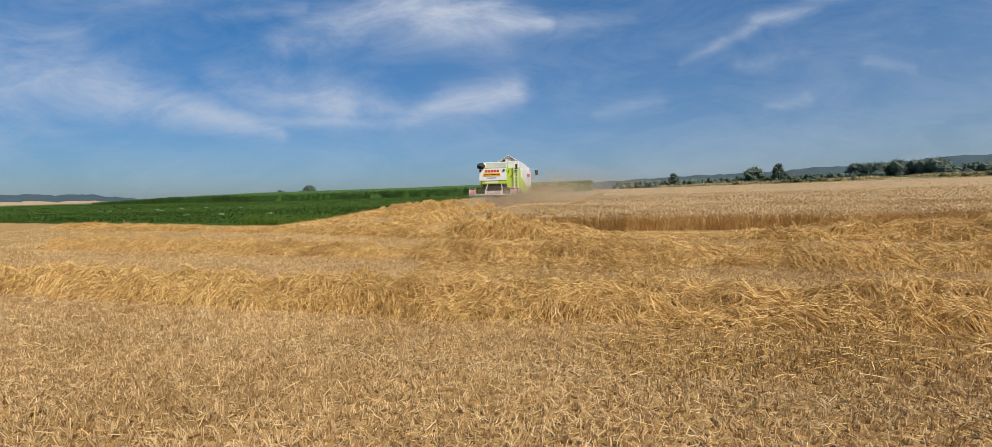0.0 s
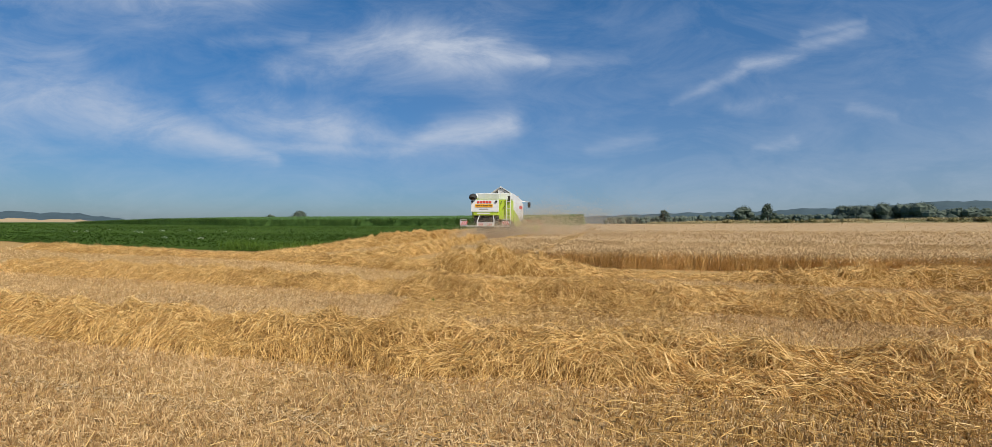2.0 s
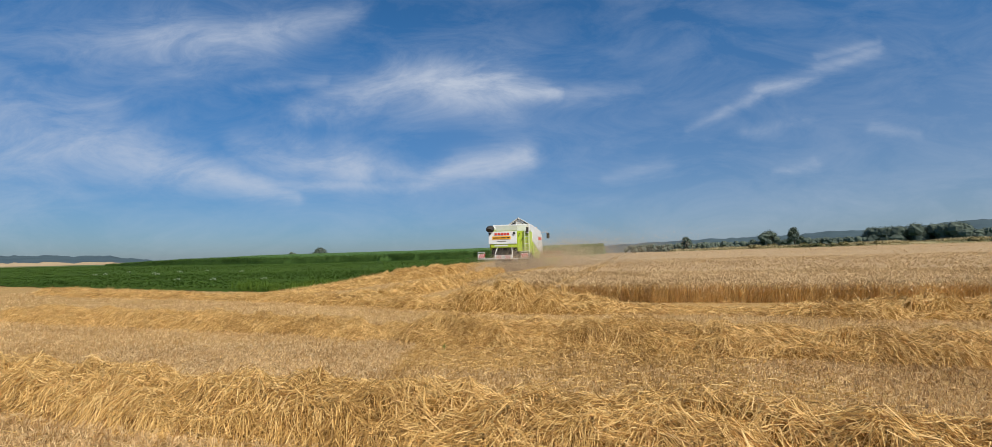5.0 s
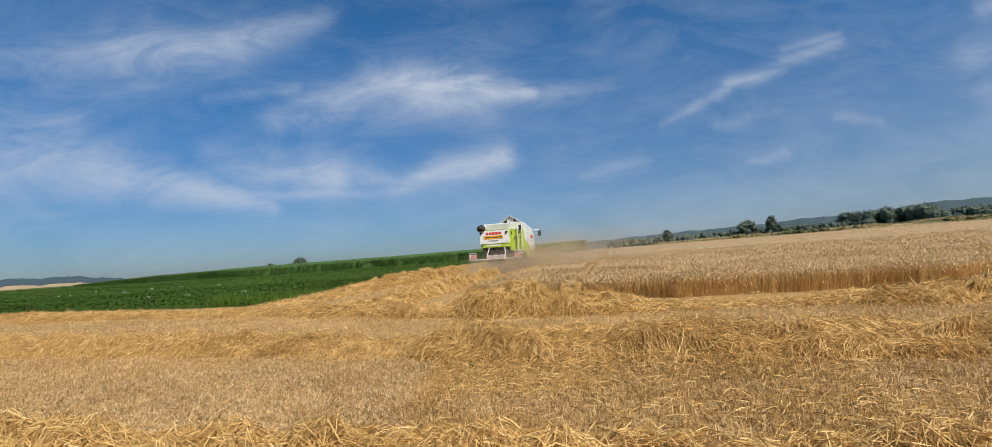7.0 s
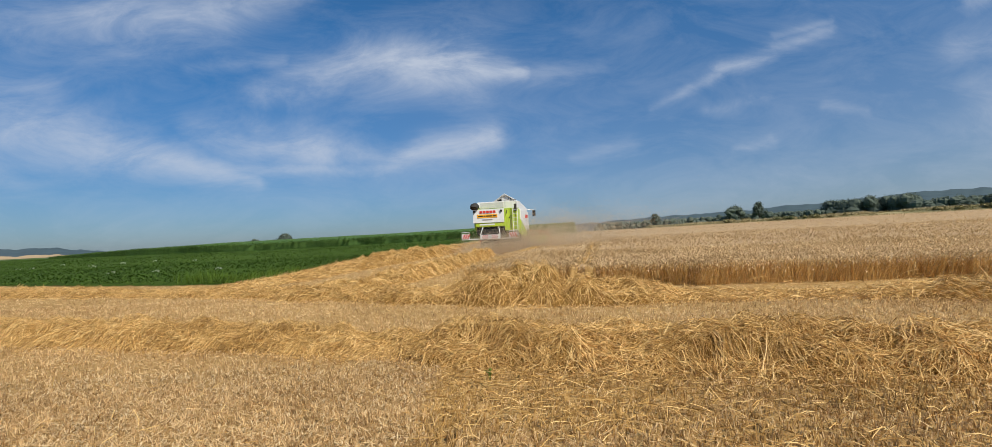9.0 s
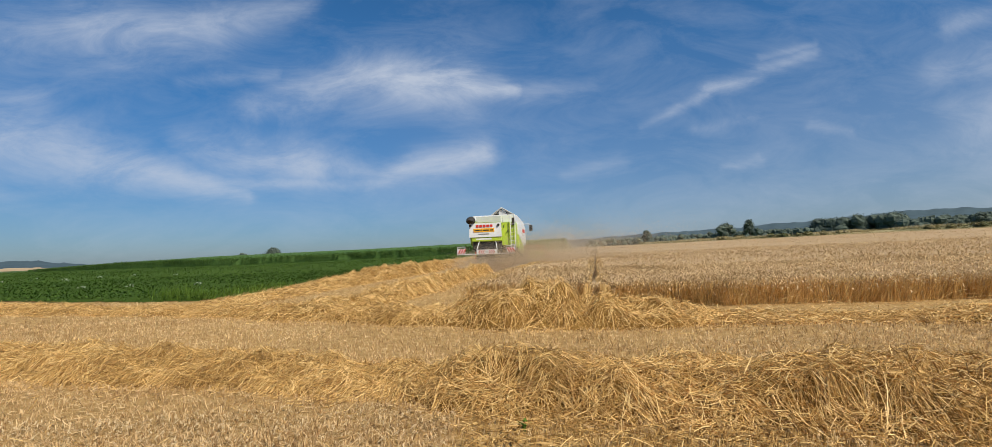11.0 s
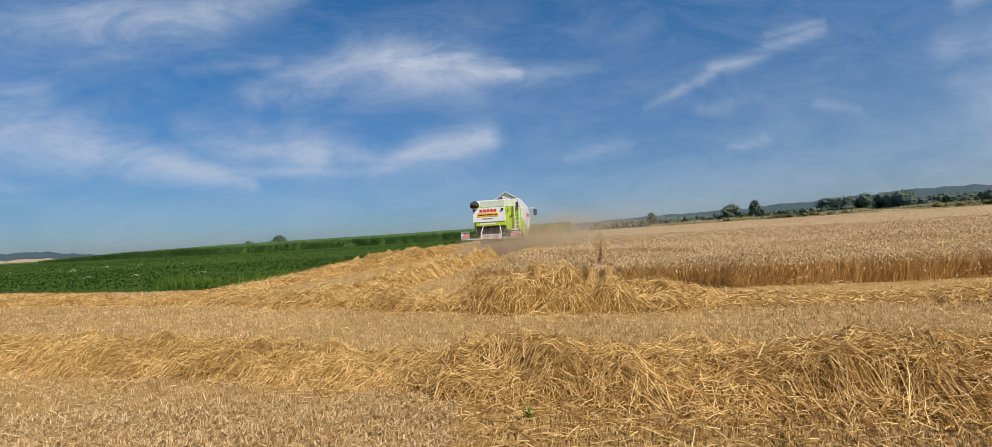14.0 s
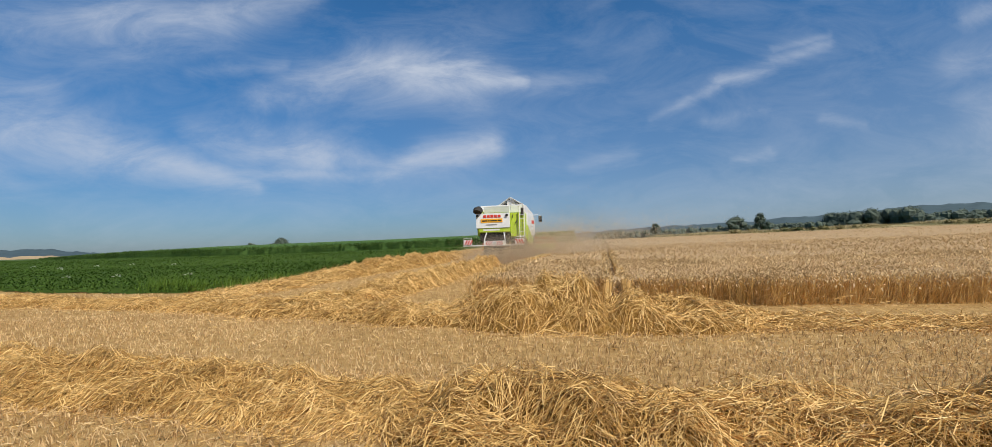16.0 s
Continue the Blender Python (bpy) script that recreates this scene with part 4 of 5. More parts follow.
# ---- the combine harvester ----
WHITE = material("white_paint", [(0.62, 0.61, 0.57), (0.76, 0.75, 0.72)], 3, 0.35, 0, spec=0.5)
GREY = material("grey_sheet", [(0.42, 0.41, 0.38), (0.52, 0.51, 0.48)], 3, 0.5, 0)
LIME = material("lime_paint", [(0.36, 0.47, 0.03), (0.47, 0.60, 0.045)], 3, 0.35, 0, spec=0.5)
RED = material("red_paint", [(0.50, 0.03, 0.02), (0.62, 0.05, 0.03)], 4, 0.4, 0)
ORANGE = material("orange_banner", [(0.75, 0.33, 0.01), (0.82, 0.40, 0.02)], 4, 0.5, 0)
BLACK = material("black_rubber", [(0.012, 0.012, 0.012), (0.05, 0.045, 0.038)], 6, 0.8, 0.3)
DARK = material("dark_opening", [(0.02, 0.018, 0.015), (0.06, 0.05, 0.04)], 5, 0.9, 0.2)
STEEL = material("worn_steel", [(0.30, 0.29, 0.27), (0.45, 0.43, 0.40)], 8, 0.45, 0.1, metallic=0.6)
GLASS = material("cab_glass", [(0.02, 0.03, 0.035), (0.04, 0.05, 0.055)], 2, 0.08, 0, spec=0.6)


def bm_box(x0, x1, y0, y1, z0, z1, bevel=0.0, bm=None):
    bm = bm or bmesh.new()
    made = bmesh.ops.create_cube(bm, size=1.0)["verts"]
    for v in made:
        v.co = Vector(((x0 + x1) / 2 + v.co.x * (x1 - x0), (y0 + y1) / 2 + v.co.y * (y1 - y0), (z0 + z1) / 2 + v.co.z * (z1 - z0)))
    if bevel:
        edges = list({e for v in made for e in v.link_edges})
        bmesh.ops.bevel(bm, geom=edges, offset=bevel, segments=2, affect="EDGES", profile=0.6)
    return bm


def bm_profile(points, x0, x1, bevel=0.0, bm=None):
    """A (y, z) outline drawn across from x0 to x1."""
    bm = bm or bmesh.new()
    a = [bm.verts.new((x0, y, z)) for y, z in points]
    b = [bm.verts.new((x1, y, z)) for y, z in points]
    faces = [bm.faces.new(a), bm.faces.new(b[::-1])]
    for i in range(len(a)):
        j = (i + 1) % len(a)
        faces.append(bm.faces.new((a[j], a[i], b[i], b[j])))
    bmesh.ops.recalc_face_normals(bm, faces=faces)
    if bevel:
        bmesh.ops.bevel(bm, geom=list({e for f in faces for e in f.edges}), offset=bevel, segments=2, affect="EDGES", profile=0.6)
    return bm


def bm_tube(points, radius, sides=10, bm=None):
    """A round bar along points, capped."""
    bm = bm or bmesh.new()
    rings = []
    for i, p in enumerate(points):
        p = Vector(p)
        way = Vector(points[min(i + 1, len(points) - 1)]) - Vector(points[max(i - 1, 0)])
        q = way.to_track_quat("Z", "Y")
        rad = radius[i] if isinstance(radius, (list, tuple)) else radius
        rings.append([bm.verts.new(p + q @ Vector((math.cos(2 * math.pi * k / sides) * rad, math.sin(2 * math.pi * k / sides) * rad, 0))) for k in range(sides)])
    for ra, rb in zip(rings, rings[1:]):
        for k in range(sides):
            bm.faces.new((ra[k], ra[(k + 1) % sides], rb[(k + 1) % sides], rb[k]))
    bm.faces.new(rings[0][::-1])
    bm.faces.new(rings[-1])
    return bm


def bm_wheel(x, y, z, radius, wide, lugs, bm=None):
    """A tyre: a bulged ring about the x axis with lugs."""
    bm = bm or bmesh.new()
    prof = [(-0.5, 0.58), (-0.5, 0.86), (-0.40, 0.97), (0, 1.0), (0.40, 0.97), (0.5, 0.86), (0.5, 0.58)]
    rings = []
    n = 40
    for k in range(n):
        a = 2 * math.pi * k / n
        rings.append([bm.verts.new((x + px * wide, y + math.cos(a) * pr * radius, z + math.sin(a) * pr * radius)) for px, pr in prof])
    for k in range(n):
        ra, rb = rings[k], rings[(k + 1) % n]
        for i in range(len(prof) - 1):
            bm.faces.new((ra[i], ra[i + 1], rb[i + 1], rb[i]))
    for k in range(lugs):
        a = 2 * math.pi * k / lugs
        s = 1 if k % 2 else -1
        cy, cz = y + math.cos(a) * radius * 1.0, z + math.sin(a) * radius * 1.0
        m = Matrix.Translation((x + s * wide * 0.24, cy, cz)) @ Matrix.Rotation(a, 4, "X") @ Matrix.Rotation(s * 0.6, 4, "Y")
        bmesh.ops.create_cube(bm, size=1.0, matrix=m @ Matrix.Diagonal((wide * 0.5, radius * 0.07, radius * 0.06, 1)))
    bmesh.ops.recalc_face_normals(bm, faces=bm.faces[:])
    return bm


def combine_harvester(x, y, heading):
    """Forward is +y, right is +x; the rear hood's face stands at y = 0."""
    root = new("combine_harvester")
    root.matrix_world = pose(x, y, float(land(x, y)), 0, 0, -heading)
    tagged(root, "white and lime green combine harvester at work, dusty", "harvester")
    P = lambda name, bm, mat, label="", parent=root: part(name, bm, mat, parent, label)
    # body
    hood = P("rear_hood", bm_profile([(0.0, 2.08), (0.0, 3.30), (0.25, 3.36), (1.7, 3.36), (1.7, 2.0), (0.5, 1.95)], -1.45, 0.66, 0.04), LIME, "lime green straw hood")
    P("rear_panel", bm_profile([(-0.05, 2.36), (-0.03, 3.34), (0.02, 3.34), (0.02, 2.36)], -1.62, 0.66, 0.012), WHITE, "white rear panel", hood)
    for k in range(5):
        P("brand_mark", bm_profile([(-0.062, 3.05), (-0.058, 3.22), (-0.04, 3.22), (-0.04, 3.05)], -1.12 + k * 0.245, -0.93 + k * 0.245), RED, "red brand block", hood)
    P("banner", bm_profile([(-0.066, 2.72), (-0.062, 2.97), (-0.04, 2.97), (-0.04, 2.72)], -1.30, 0.17), ORANGE, "orange yellow dealer banner", hood)
    for i, (a, b) in enumerate(((-1.22, -0.86), (-0.80, -0.70), (-0.64, -0.20), (-0.14, 0.10))):
        P("banner_writing", bm_box(a, b, -0.074, -0.062, 2.80, 2.88), BLACK, "", hood)
    P("model_bar", bm_box(-0.95, -0.19, -0.066, -0.05, 2.55, 2.61), STEEL, "grey model name bar", hood)
    P("dealer_bar", bm_box(-1.15, -0.05, -0.012, 0.01, 2.18, 2.28), WHITE, "white writing bar", hood)
    for xx in (-1.52, 0.46):
        P("rear_light", bm_tube([(xx, -0.03, 3.18), (xx, -0.12, 3.18)], 0.085, 12), BLACK, "round black rear work light", hood)
    P("straw_outlet", bm_profile([(0.15, 1.50), (0.15, 2.08), (1.6, 2.08), (1.6, 1.30)], -1.40, 0.62), DARK, "dark straw outlet")
    P("chopper", bm_profile([(0.25, 1.0), (0.10, 1.45), (0.5, 1.55), (1.5, 1.45), (1.5, 0.85)], -1.2, 0.55, 0.03), DARK, "dark dusty straw chopper")
    P("engine_panel", bm_profile([(0.10, 1.75), (0.10, 3.32), (1.75, 3.32), (1.75, 1.55)], 0.665, 1.56, 0.03), LIME, "lime green engine panel")
    P("left_panel", bm_profile([(0.30, 1.9), (0.20, 2.9), (1.7, 3.0), (1.7, 1.7)], -1.62, -1.46, 0.03), LIME, "lime green side panel")
    P("panel_seam", bm_box(1.085, 1.10, 0.082, 0.105, 1.85, 3.25), DARK, "dark seam")
    P("lever", bm_tube([(0.98, 0.03, 2.62), (1.16, 0.03, 2.80)], 0.025, 6), BLACK, "black hand lever")
    P("lever", bm_tube([(0.82, 0.03, 2.95), (0.86, 0.03, 3.2)], 0.022, 6), BLACK, "black hand lever")
    # grain tank and covers
    tank = P("grain_tank", bm_profile([(1.72, 2.7), (1.72, 3.42), (0.95, 3.38), (0.90, 3.92), (2.2, 3.94), (6.6, 3.62), (6.9, 2.7)], -1.5, 1.52, 0.04), WHITE, "white grain tank")
    P("engine_screen", bm_box(-1.25, 0.5, 0.87, 0.93, 3.44, 3.85), GREY, "light grey engine screen", tank)
    # two covers lean together like a low gable, falling forwards
    for xa, xb in ((0.52, 1.40), (0.46, -0.35)):
        bm = bmesh.new()
        low, high = 3.95, 4.50
        quad = [(xa, 1.5, high), (xb, 1.6, low), (xb, 5.4, low - 0.12), (xa, 5.4, high - 0.42)]
        upper = [bm.verts.new(q) for q in quad]
        under = [bm.verts.new((q[0], q[1], q[2] - 0.06)) for q in quad]
        bm.faces.new(upper)
        bm.faces.new(under[::-1])
        for k in range(4):
            bm.faces.new((upper[k], under[k], under[(k + 1) % 4], upper[(k + 1) % 4]))
        bmesh.ops.recalc_face_normals(bm, faces=bm.faces[:])
        P("tank_cover", bm, WHITE, "raised white tank cover", tank)
    P("cover_gable", bm_profile([(1.62, 3.92), (1.62, 4.33), (1.68, 4.33), (1.68, 3.92)], 0.25, 0.78), GREY, "grey gable sheet", tank)
    P("cover_edge", bm_tube([(-0.35, 1.55, 3.95), (0.49, 1.48, 4.50), (1.40, 1.55, 3.95)], 0.03, 8), GREY, "", tank)
    # sides
    for s, name in ((1, "side_panel"), (-1, "side_panel")):
        a, b = (1.53, 1.62) if s > 0 else (-1.62, -1.51)
        side = P(name, bm_profile([(1.78, 2.55), (1.78, 3.30), (6.7, 3.30), (6.9, 1.75), (5.4, 1.60)], a, b, 0.02), WHITE, "white side panel")
        P("lower_panel", bm_profile([(1.78, 1.45), (1.78, 2.53), (5.35, 1.58), (5.2, 1.05), (3.4, 1.15)], a, b, 0.02), LIME, "lime green lower panel", side)
        if s > 0:
            for k in range(5):
                P("brand_mark", bm_box(1.60, 1.635, 4.5 + k * 0.34, 4.77 + k * 0.34, 2.74, 3.0), RED, "red brand block", side)
            P("model_bar", bm_box(1.60, 1.632, 4.5, 5.6, 2.50, 2.58), GREY, "", side)
    P("chassis", bm_profile([(0.8, 0.9), (0.8, 1.5), (6.8, 1.6), (7.0, 0.8)], -1.1, 1.1, 0.03), DARK, "dark chassis")
    # unloading auger folded back along the left
    auger = P("unloading_auger", bm_tube([(-1.50, 5.6, 3.55), (-1.47, 0.7, 3.58), (-1.46, 0.30, 3.58)], 0.21, 18), WHITE, "white unloading tube folded back")
    P("spout", bm_tube([(-1.46, 0.42, 3.58), (-1.47, 0.10, 3.57), (-1.49, -0.10, 3.52), (-1.50, -0.16, 3.42)], [0.23, 0.28, 0.30, 0.28], 18), BLACK, "black rubber spout", auger)
    # ladder and rails at the rear right
    ladder = P("ladder", bm_tube([(1.30, -0.06, 1.35), (1.30, -0.02, 3.75)], 0.025, 6, bm_tube([(1.62, -0.06, 1.35), (1.62, -0.02, 3.75)], 0.025, 6)), WHITE, "white ladder")
    for i in range(7):
        P("rung", bm_tube([(1.30, -0.04, 1.5 + i * 0.28), (1.62, -0.04, 1.5 + i * 0.28)], 0.018, 6), WHITE, "", ladder)
    P("handrail", bm_tube([(0.7, 0.3, 3.3), (0.7, 0.3, 3.95), (1.5, 0.3, 3.95), (1.5, 0.3, 3.3)], 0.02, 6), STEEL, "steel handrail")
    P("access_opening", bm_box(1.40, 1.57, -0.01, 0.09, 3.12, 3.62), DARK, "dark access opening")
    # rear bar, warning boards, lamp
    bar = P("rear_bar", bm_tube([(-2.45, -0.35, 1.20), (1.60, -0.35, 1.20)], 0.035, 8), WHITE, "white rear light bar")
    for xx in (-1.05, 0.35):
        P("bar_arm", bm_tube([(xx + (0.12 if xx < 0 else -0.12), 0.0, 2.06), (xx, -0.30, 1.55), (xx, -0.35, 1.20)], 0.03, 8), WHITE, "", bar)
    for x0, x1 in ((-2.42, -1.88), (1.03, 1.57)):
        board = P("warning_board", bm_box(x0, x1, -0.42, -0.39, 1.26, 1.60, 0.008), WHITE, "red and white striped board", bar)
        for i in range(3):
            c = x0 + 0.10 + i * 0.17
            bm = bmesh.new()
            sl = 0.10 if x0 < 0 else -0.10
            vs = [bm.verts.new(p) for p in ((c - sl * 0.5, -0.425, 1.28), (c + 0.10 - sl * 0.5, -0.425, 1.28), (c + 0.10 + sl, -0.425, 1.58), (c + sl, -0.425, 1.58))]
            f = bm.faces.new(vs)
            ex = bmesh.ops.extrude_face_region(bm, geom=[f])
            for v in ex["geom"]:
                if isinstance(v, bmesh.types.BMVert):
                    v.co.y -= 0.006
            bmesh.ops.recalc_face_normals(bm, faces=bm.faces[:])
            P("stripe", bm, RED, "", board)
        P("guard_loop", bm_tube([(x0, -0.36, 1.20), (x0, -0.36, 1.72), (x1, -0.36, 1.72), (x1, -0.36, 1.20)], 0.022, 6), WHITE, "", bar)
    board = P("chevron_board", bm_box(-1.05, 0.35, -0.42, -0.39, 1.18, 1.50, 0.008), WHITE, "white board with red chevrons", bar)
    for s in (-1, 1):
        for i in range(3):
            cx = -0.35 + s * (0.24 + i * 0.15)
            bm = bmesh.new()
            for z0, z1 in ((1.34, 1.48), (1.34, 1.20)):
                vs = [bm.verts.new(p) for p in ((cx + s * 0.0 - 0.035, -0.428, z0), (cx + 0.035, -0.428, z0), (cx - s * 0.09 + 0.035, -0.428, z1), (cx - s * 0.09 - 0.035, -0.428, z1))]
                bm.faces.new(vs)
            bmesh.ops.solidify(bm, geom=bm.faces[:], thickness=0.006)
            P("chevron", bm, RED, "", board)
    P("plate", bm_box(-0.45, -0.25, -0.43, -0.415, 1.26, 1.42), GREY, "", board)
    # wheels
    for xx in (-1.35, 1.35):
        w = P("front_wheel", bm_wheel(xx, 6.0, 0.95, 0.92, 0.66, 32), BLACK, "large black drive tyre")
        P("rim", bm_tube([(xx - 0.2, 6.0, 0.95), (xx + 0.2, 6.0, 0.95)], 0.53, 24), RED, "red wheel rim", w)
        w = P("rear_wheel", bm_wheel(xx * 0.93, 1.9, 0.64, 0.63, 0.42, 26), BLACK, "smaller black steering tyre")
        P("rim", bm_tube([(xx * 0.93 - 0.13, 1.9, 0.64), (xx * 0.93 + 0.13, 1.9, 0.64)], 0.36, 20), RED, "red wheel rim", w)
    P("rear_axle", bm_tube([(-1.2, 1.9, 0.66), (1.2, 1.9, 0.66)], 0.10, 10), DARK)
    P("front_axle", bm_tube([(-1.3, 6.0, 0.95), (1.3, 6.0, 0.95)], 0.16, 10), DARK)
    # cab
    cab = P("cab", bm_profile([(6.9, 1.8), (6.9, 3.55), (8.45, 3.45), (8.7, 1.9)], -0.85, 1.0, 0.06), GLASS, "dark glazed cab")
    P("cab_roof", bm_profile([(6.75, 3.56), (6.8, 3.80), (8.5, 3.78), (8.75, 3.52)], -1.0, 1.15, 0.06), WHITE, "white cab roof", cab)
    for xx in (-0.86, 1.0):
        P("cab_post", bm_tube([(xx, 6.92, 1.8), (xx, 6.92, 3.55)], 0.05, 8), WHITE, "", cab)
    for s in (-1, 1):
        arm = P("mirror_arm", bm_tube([(s * 1.0, 7.9, 3.5), (s * 1.75, 8.3, 3.6), (s * 1.95, 8.3, 3.5)], 0.028, 6), STEEL, "", cab)
        P("mirror", bm_box(s * 1.95 - 0.14, s * 1.95 + 0.14, 8.25, 8.33, 2.98, 3.5, 0.03), BLACK, "tall black mirror", cab)
    P("beacon", bm_tube([(1.0, 7.2, 3.8), (1.0, 7.2, 3.98), (1.0, 7.2, 4.0)], [0.09, 0.09, 0.05], 12), ORANGE, "orange beacon", cab)
    # cutting table
    P("feeder", bm_profile([(6.9, 1.0), (6.9, 1.7), (9.0, 1.15), (9.0, 0.35)], -0.75, 0.75, 0.04), LIME, "lime green feeder housing")
    table = P("cutting_table", bm_profile([(9.0, 0.25), (9.0, 1.25), (9.08, 1.25), (9.12, 0.35), (10.2, 0.22), (10.2, 0.16)], -3.1, 3.1, 0.02), LIME, "lime green cutting table")
    P("table_auger", bm_tube([(-3.0, 9.45, 0.62), (3.0, 9.45, 0.62)], 0.24, 14), STEEL, "", table)
    for s in (-3.1, 3.1):
        P("divider", bm_profile([(9.0, 0.2), (9.0, 1.25), (9.7, 1.15), (11.2, 0.35), (11.2, 0.25)], s - 0.06, s + 0.06, 0.02), RED, "red crop divider", table)
        P("reel_arm", bm_tube([(s, 9.05, 1.3), (s, 10.1, 1.45)], 0.05, 8), RED, "", table)
    reel = P("reel_shaft", bm_tube([(-3.0, 10.1, 1.25), (3.0, 10.1, 1.25)], 0.07, 10), RED, "red reel", table)
    for k in range(6):
        a = 2 * math.pi * k / 6 + 0.3
        cy, cz = 10.1 + math.cos(a) * 0.5, 1.25 + math.sin(a) * 0.5
        bm = bm_tube([(-2.95, cy, cz), (2.95, cy, cz)], 0.03, 6)
        for j in range(20):
            bm_tube([(-2.9 + j * 0.305, cy, cz), (-2.9 + j * 0.305, cy - 0.05, cz - 0.22)], 0.01, 4, bm)
        for xx in (-2.9, -1.0, 1.0, 2.9):
            bm_tube([(xx, 10.1, 1.25), (xx, cy, cz)], 0.02, 5, bm)
        P("tine_bar", bm, RED, "", table)
    return root


HARVESTER = (0.3, 39.4, 13.0)
combine_harvester(*HARVESTER)


def dust():
    """Chaff and dust hanging behind and beside the harvester: tiny flecks in the air, thickest at the chopper."""
    r = np.random.default_rng(71)
    hp = Heap()
    m = np.array(pose(HARVESTER[0], HARVESTER[1], float(land(HARVESTER[0], HARVESTER[1])), 0, 0, -HARVESTER[2]))
    # (count, middle, spread) in the harvester's own axes
    for n, mid, sd in ((190000, (0.4, -1.0, 0.3), (1.3, 0.9, 0.5)), (280000, (2.8, 0.5, 0.5), (1.4, 2.0, 0.85)), (210000, (4.8, 3.0, 0.9), (1.8, 3.0, 1.0)), (120000, (8.0, 6.0, 1.2), (3.0, 4.0, 1.0)), (34000, (-1.2, -0.9, 0.2), (0.8, 0.9, 0.4))):
        p = r.normal(0, 1, (n, 3)) * np.array(sd) + np.array(mid)
        p[:, 2] = np.abs(p[:, 2]) + 0.03
        p += 0.35 * np.stack([vnoise(p[:, 1], p[:, 2], 0.9, 2, 1), vnoise(p[:, 0], p[:, 2], 0.9, 2, 2), vnoise(p[:, 0], p[:, 1], 0.9, 2, 3)], 1)
        p[:, 2] = np.maximum(p[:, 2], 0.05)
        p = p @ m[:3, :3].T + m[:3, 3]
        a, b = r.normal(0, 1, (n, 3)), r.normal(0, 1, (n, 3))
        size = r.uniform(0.008, 0.016, n)[:, None]
        a, b = a / np.linalg.norm(a, axis=1, keepdims=True) * size, b / np.linalg.norm(b, axis=1, keepdims=True) * size
        hp.add(np.stack([p - a, p + a, p + b], 1), np.arange(n)[:, None] * 3 + np.array([[0, 1, 2]]), 0)
    return tagged(hp.build("dust_cloud", [DUST]), "tan dust and chaff blown from the harvester", "dust", kind="stuff")


dust()


GRASS = material("green_grass", [(0.09, 0.15, 0.02), (0.15, 0.24, 0.035), (0.21, 0.30, 0.06)], 4, 0.7, 0, island=0.5, translucent=0.4, spec=0.1)


def weed(x, y, tall, n, seed, label):
    """A small green weed: short stem and spread leaves."""
    r = np.random.default_rng(seed)
    root = new("weed")
    root.location = (x, y, float(land(x, y)))
    tagged(root, label, "weed", "weeds")
    st = Heap()
    st.strands(np.array([[[0, 0, -0.01], [0.01, 0, tall * 0.5], [0, 0.01, tall]]], float), np.array([[0.004, 0.003, 0.002]]), 0, 5)
    stem = st.build("stem", [BEET])
    stem.parent = root
    lf = Heap()
    k = r.uniform(0.15, 1, n)
    base = np.stack([0 * k, 0 * k, k * tall], 1)
    ang = r.uniform(0, 2 * np.pi, n)
    ln = r.uniform(0.4, 0.8, n) * tall
    tip = base + np.stack([np.cos(ang) * ln, np.sin(ang) * ln, r.uniform(-0.1, 0.4, n) * ln], 1)
    lf.blades(base, tip, ln * 0.4, np.stack([0 * k, 0 * k, ln * 0.15], 1), 0)
    leaves = lf.build("leaves", [GRASS])
    leaves.parent = root


weed(-1.08, 10.6, 0.11, 12, 1, "small green weed at the windrow's foot")


def grass_clump(x, y, tall, n, seed, label):
    """Upright grass: a tuft of thin bent blades."""
    r = np.random.default_rng(seed)
    hp = Heap()
    bx, by = r.normal(0, 0.28, n), r.normal(0, 0.2, n)
    base = np.stack([bx, by, land(x + bx, y + by) - 0.02], 1)
    h = tall * r.uniform(0.5, 1.1, n)
    tip = base + np.stack([r.normal(0, 0.16, n), r.normal(0, 0.16, n), h], 1)
    hp.blades(base, tip, r.uniform(0.012, 0.03, n), np.stack([r.normal(0, 0.04, n), r.normal(0, 0.04, n), 0 * h], 1), 0)
    ob = hp.build("grass_clump", [GRASS])
    ob.location = (x, y, 0)
    return tagged(ob, label, "grass", "grass clumps", "stuff")


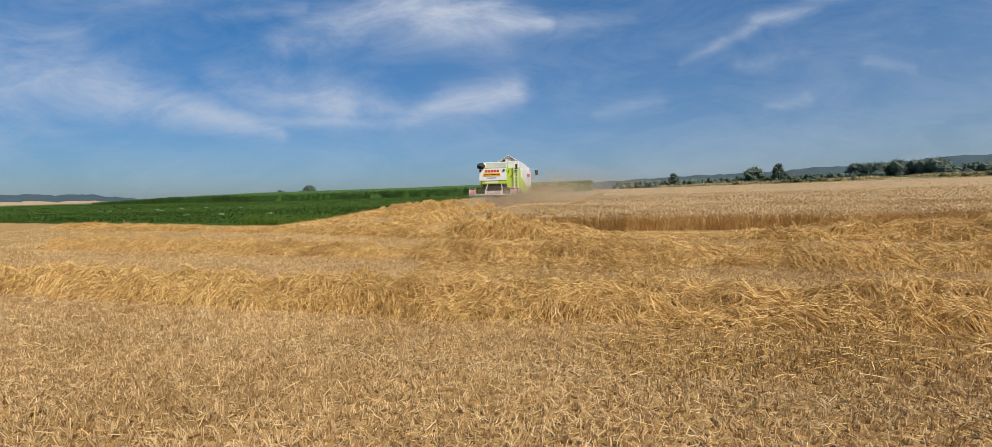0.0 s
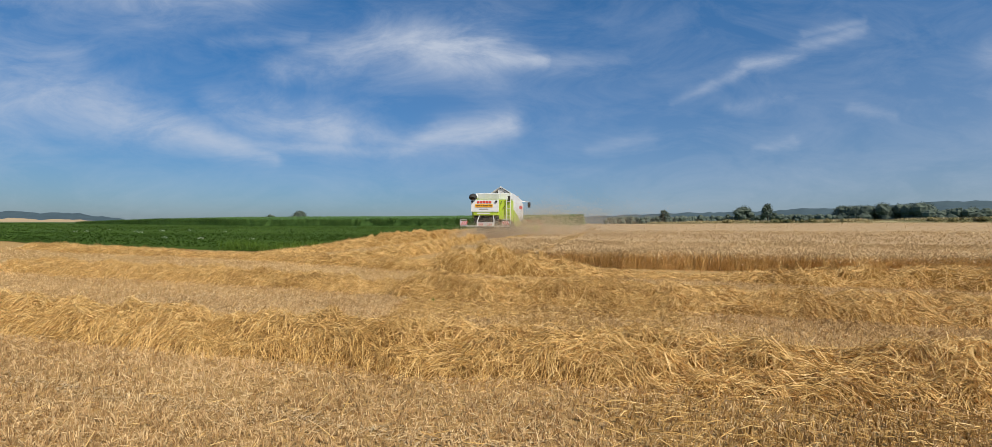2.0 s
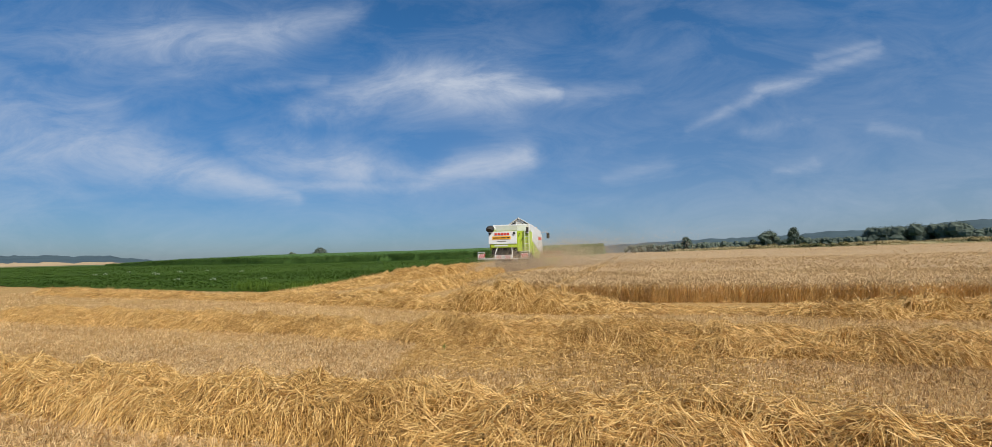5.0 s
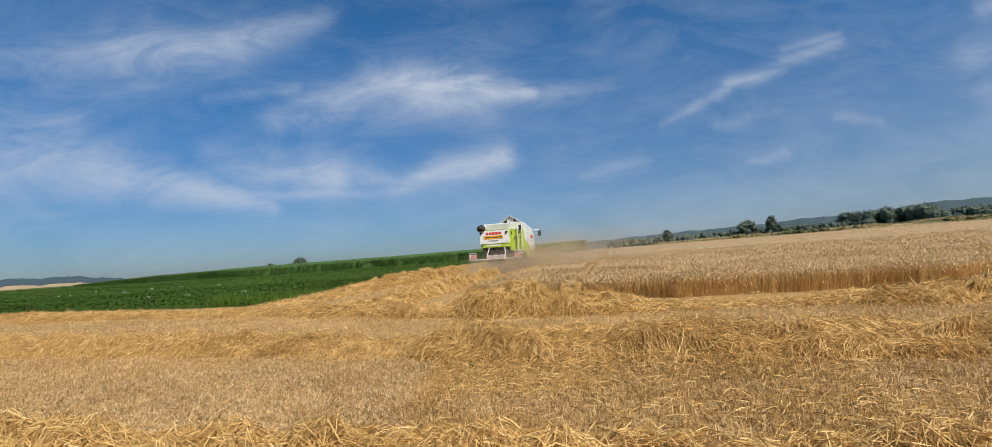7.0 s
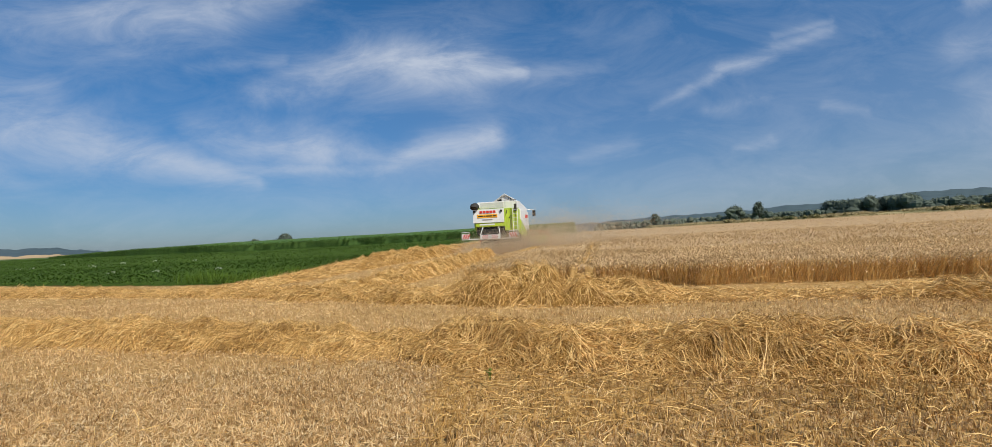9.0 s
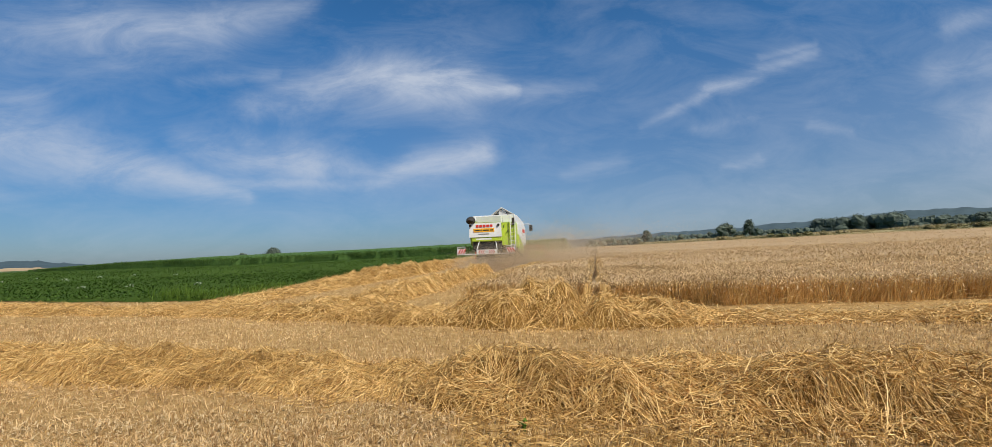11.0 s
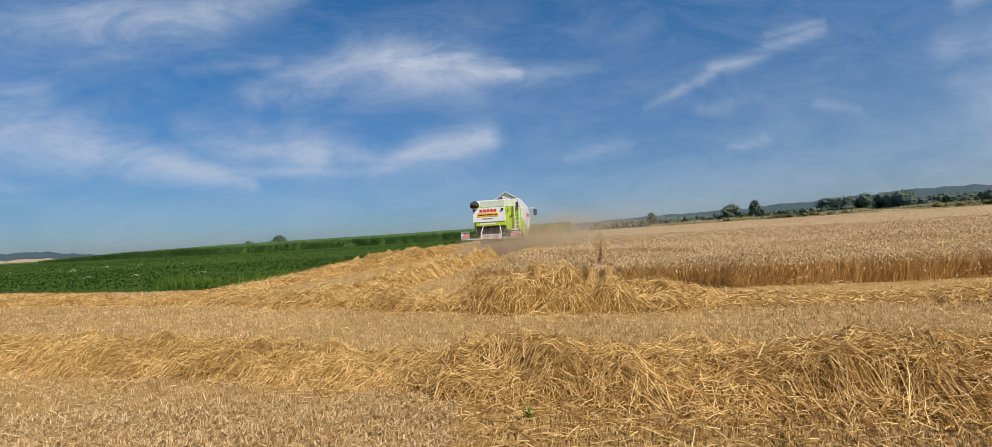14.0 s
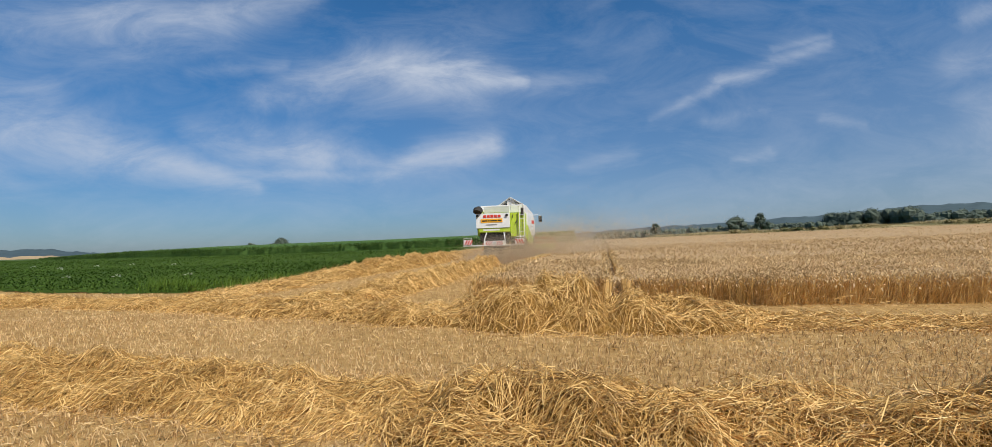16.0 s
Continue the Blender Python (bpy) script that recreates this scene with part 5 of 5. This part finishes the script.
for i, (px, py, tall) in enumerate(((-13.6, 26.6, 0.6), (-13.0, 26.5, 0.65), (-12.4, 26.3, 0.6), (-11.9, 26.2, 0.5), (-11.4, 27.4, 0.5), (-11.2, 29.0, 0.45), (-10.9, 31.0, 0.4))):
    grass_clump(px, py, tall, 130, 400 + i, "light green grass clump at the crop's edge")
PALE = material("pale_petals", [(0.60, 0.60, 0.48), (0.78, 0.78, 0.68)], 5, 0.8, 0, island=0.4, translucent=0.3)


FLOWERS = [(-32.7, 39.5), (-32.8, 40.6), (-29.2, 41.2), (-26.7, 38.2), (-29.8, 45.1), (-28.4, 43.3), (-16.2, 28.2), (-18.5, 28.6), (-22.6, 42.5), (-36.0, 47.0), (-27.8, 46.0), (-13.4, 28.3)]


def flowering_weed(x, y, seed):
    """A tall weed with flat pale flower heads, rising out of the crop."""
    r = np.random.default_rng(seed)
    root = new("flowering_weed")
    root.location = (x, y, float(land(x, y)))
    tagged(root, "pale flowering weed rising out of the green crop", "weed", "flowering weeds")
    st = Heap()
    lines = np.array([[[0, 0, 0], [0.02, 0, 0.3], [0.12 * math.cos(k * 2.1), 0.12 * math.sin(k * 2.1), 0.52 + 0.05 * (k % 2)]] for k in range(4)])
    st.strands(lines, np.tile(np.array([[0.008, 0.006, 0.004]]), (4, 1)), 0, 4)
    stem = st.build("stem", [BEET])
    stem.parent = root
    for k in range(4):
        hd = Heap()
        n = 18
        ang, d = r.uniform(0, 2 * np.pi, n), r.uniform(0.0, 0.035, n)
        base = lines[k, 2] + np.stack([np.cos(ang) * d, np.sin(ang) * d, r.uniform(0, 0.02, n)], 1)
        tip = base + np.stack([np.cos(ang) * 0.05, np.sin(ang) * 0.05, r.uniform(0.0, 0.03, n)], 1)
        hd.blades(base, tip, np.full(n, 0.025), np.zeros((n, 3)), 0)
        head = hd.build("flower_head", [PALE])
        head.parent = root
        tagged(head, "pale flower head")


for i, (fx, fy) in enumerate(FLOWERS):
    flowering_weed(fx, fy, 300 + i)
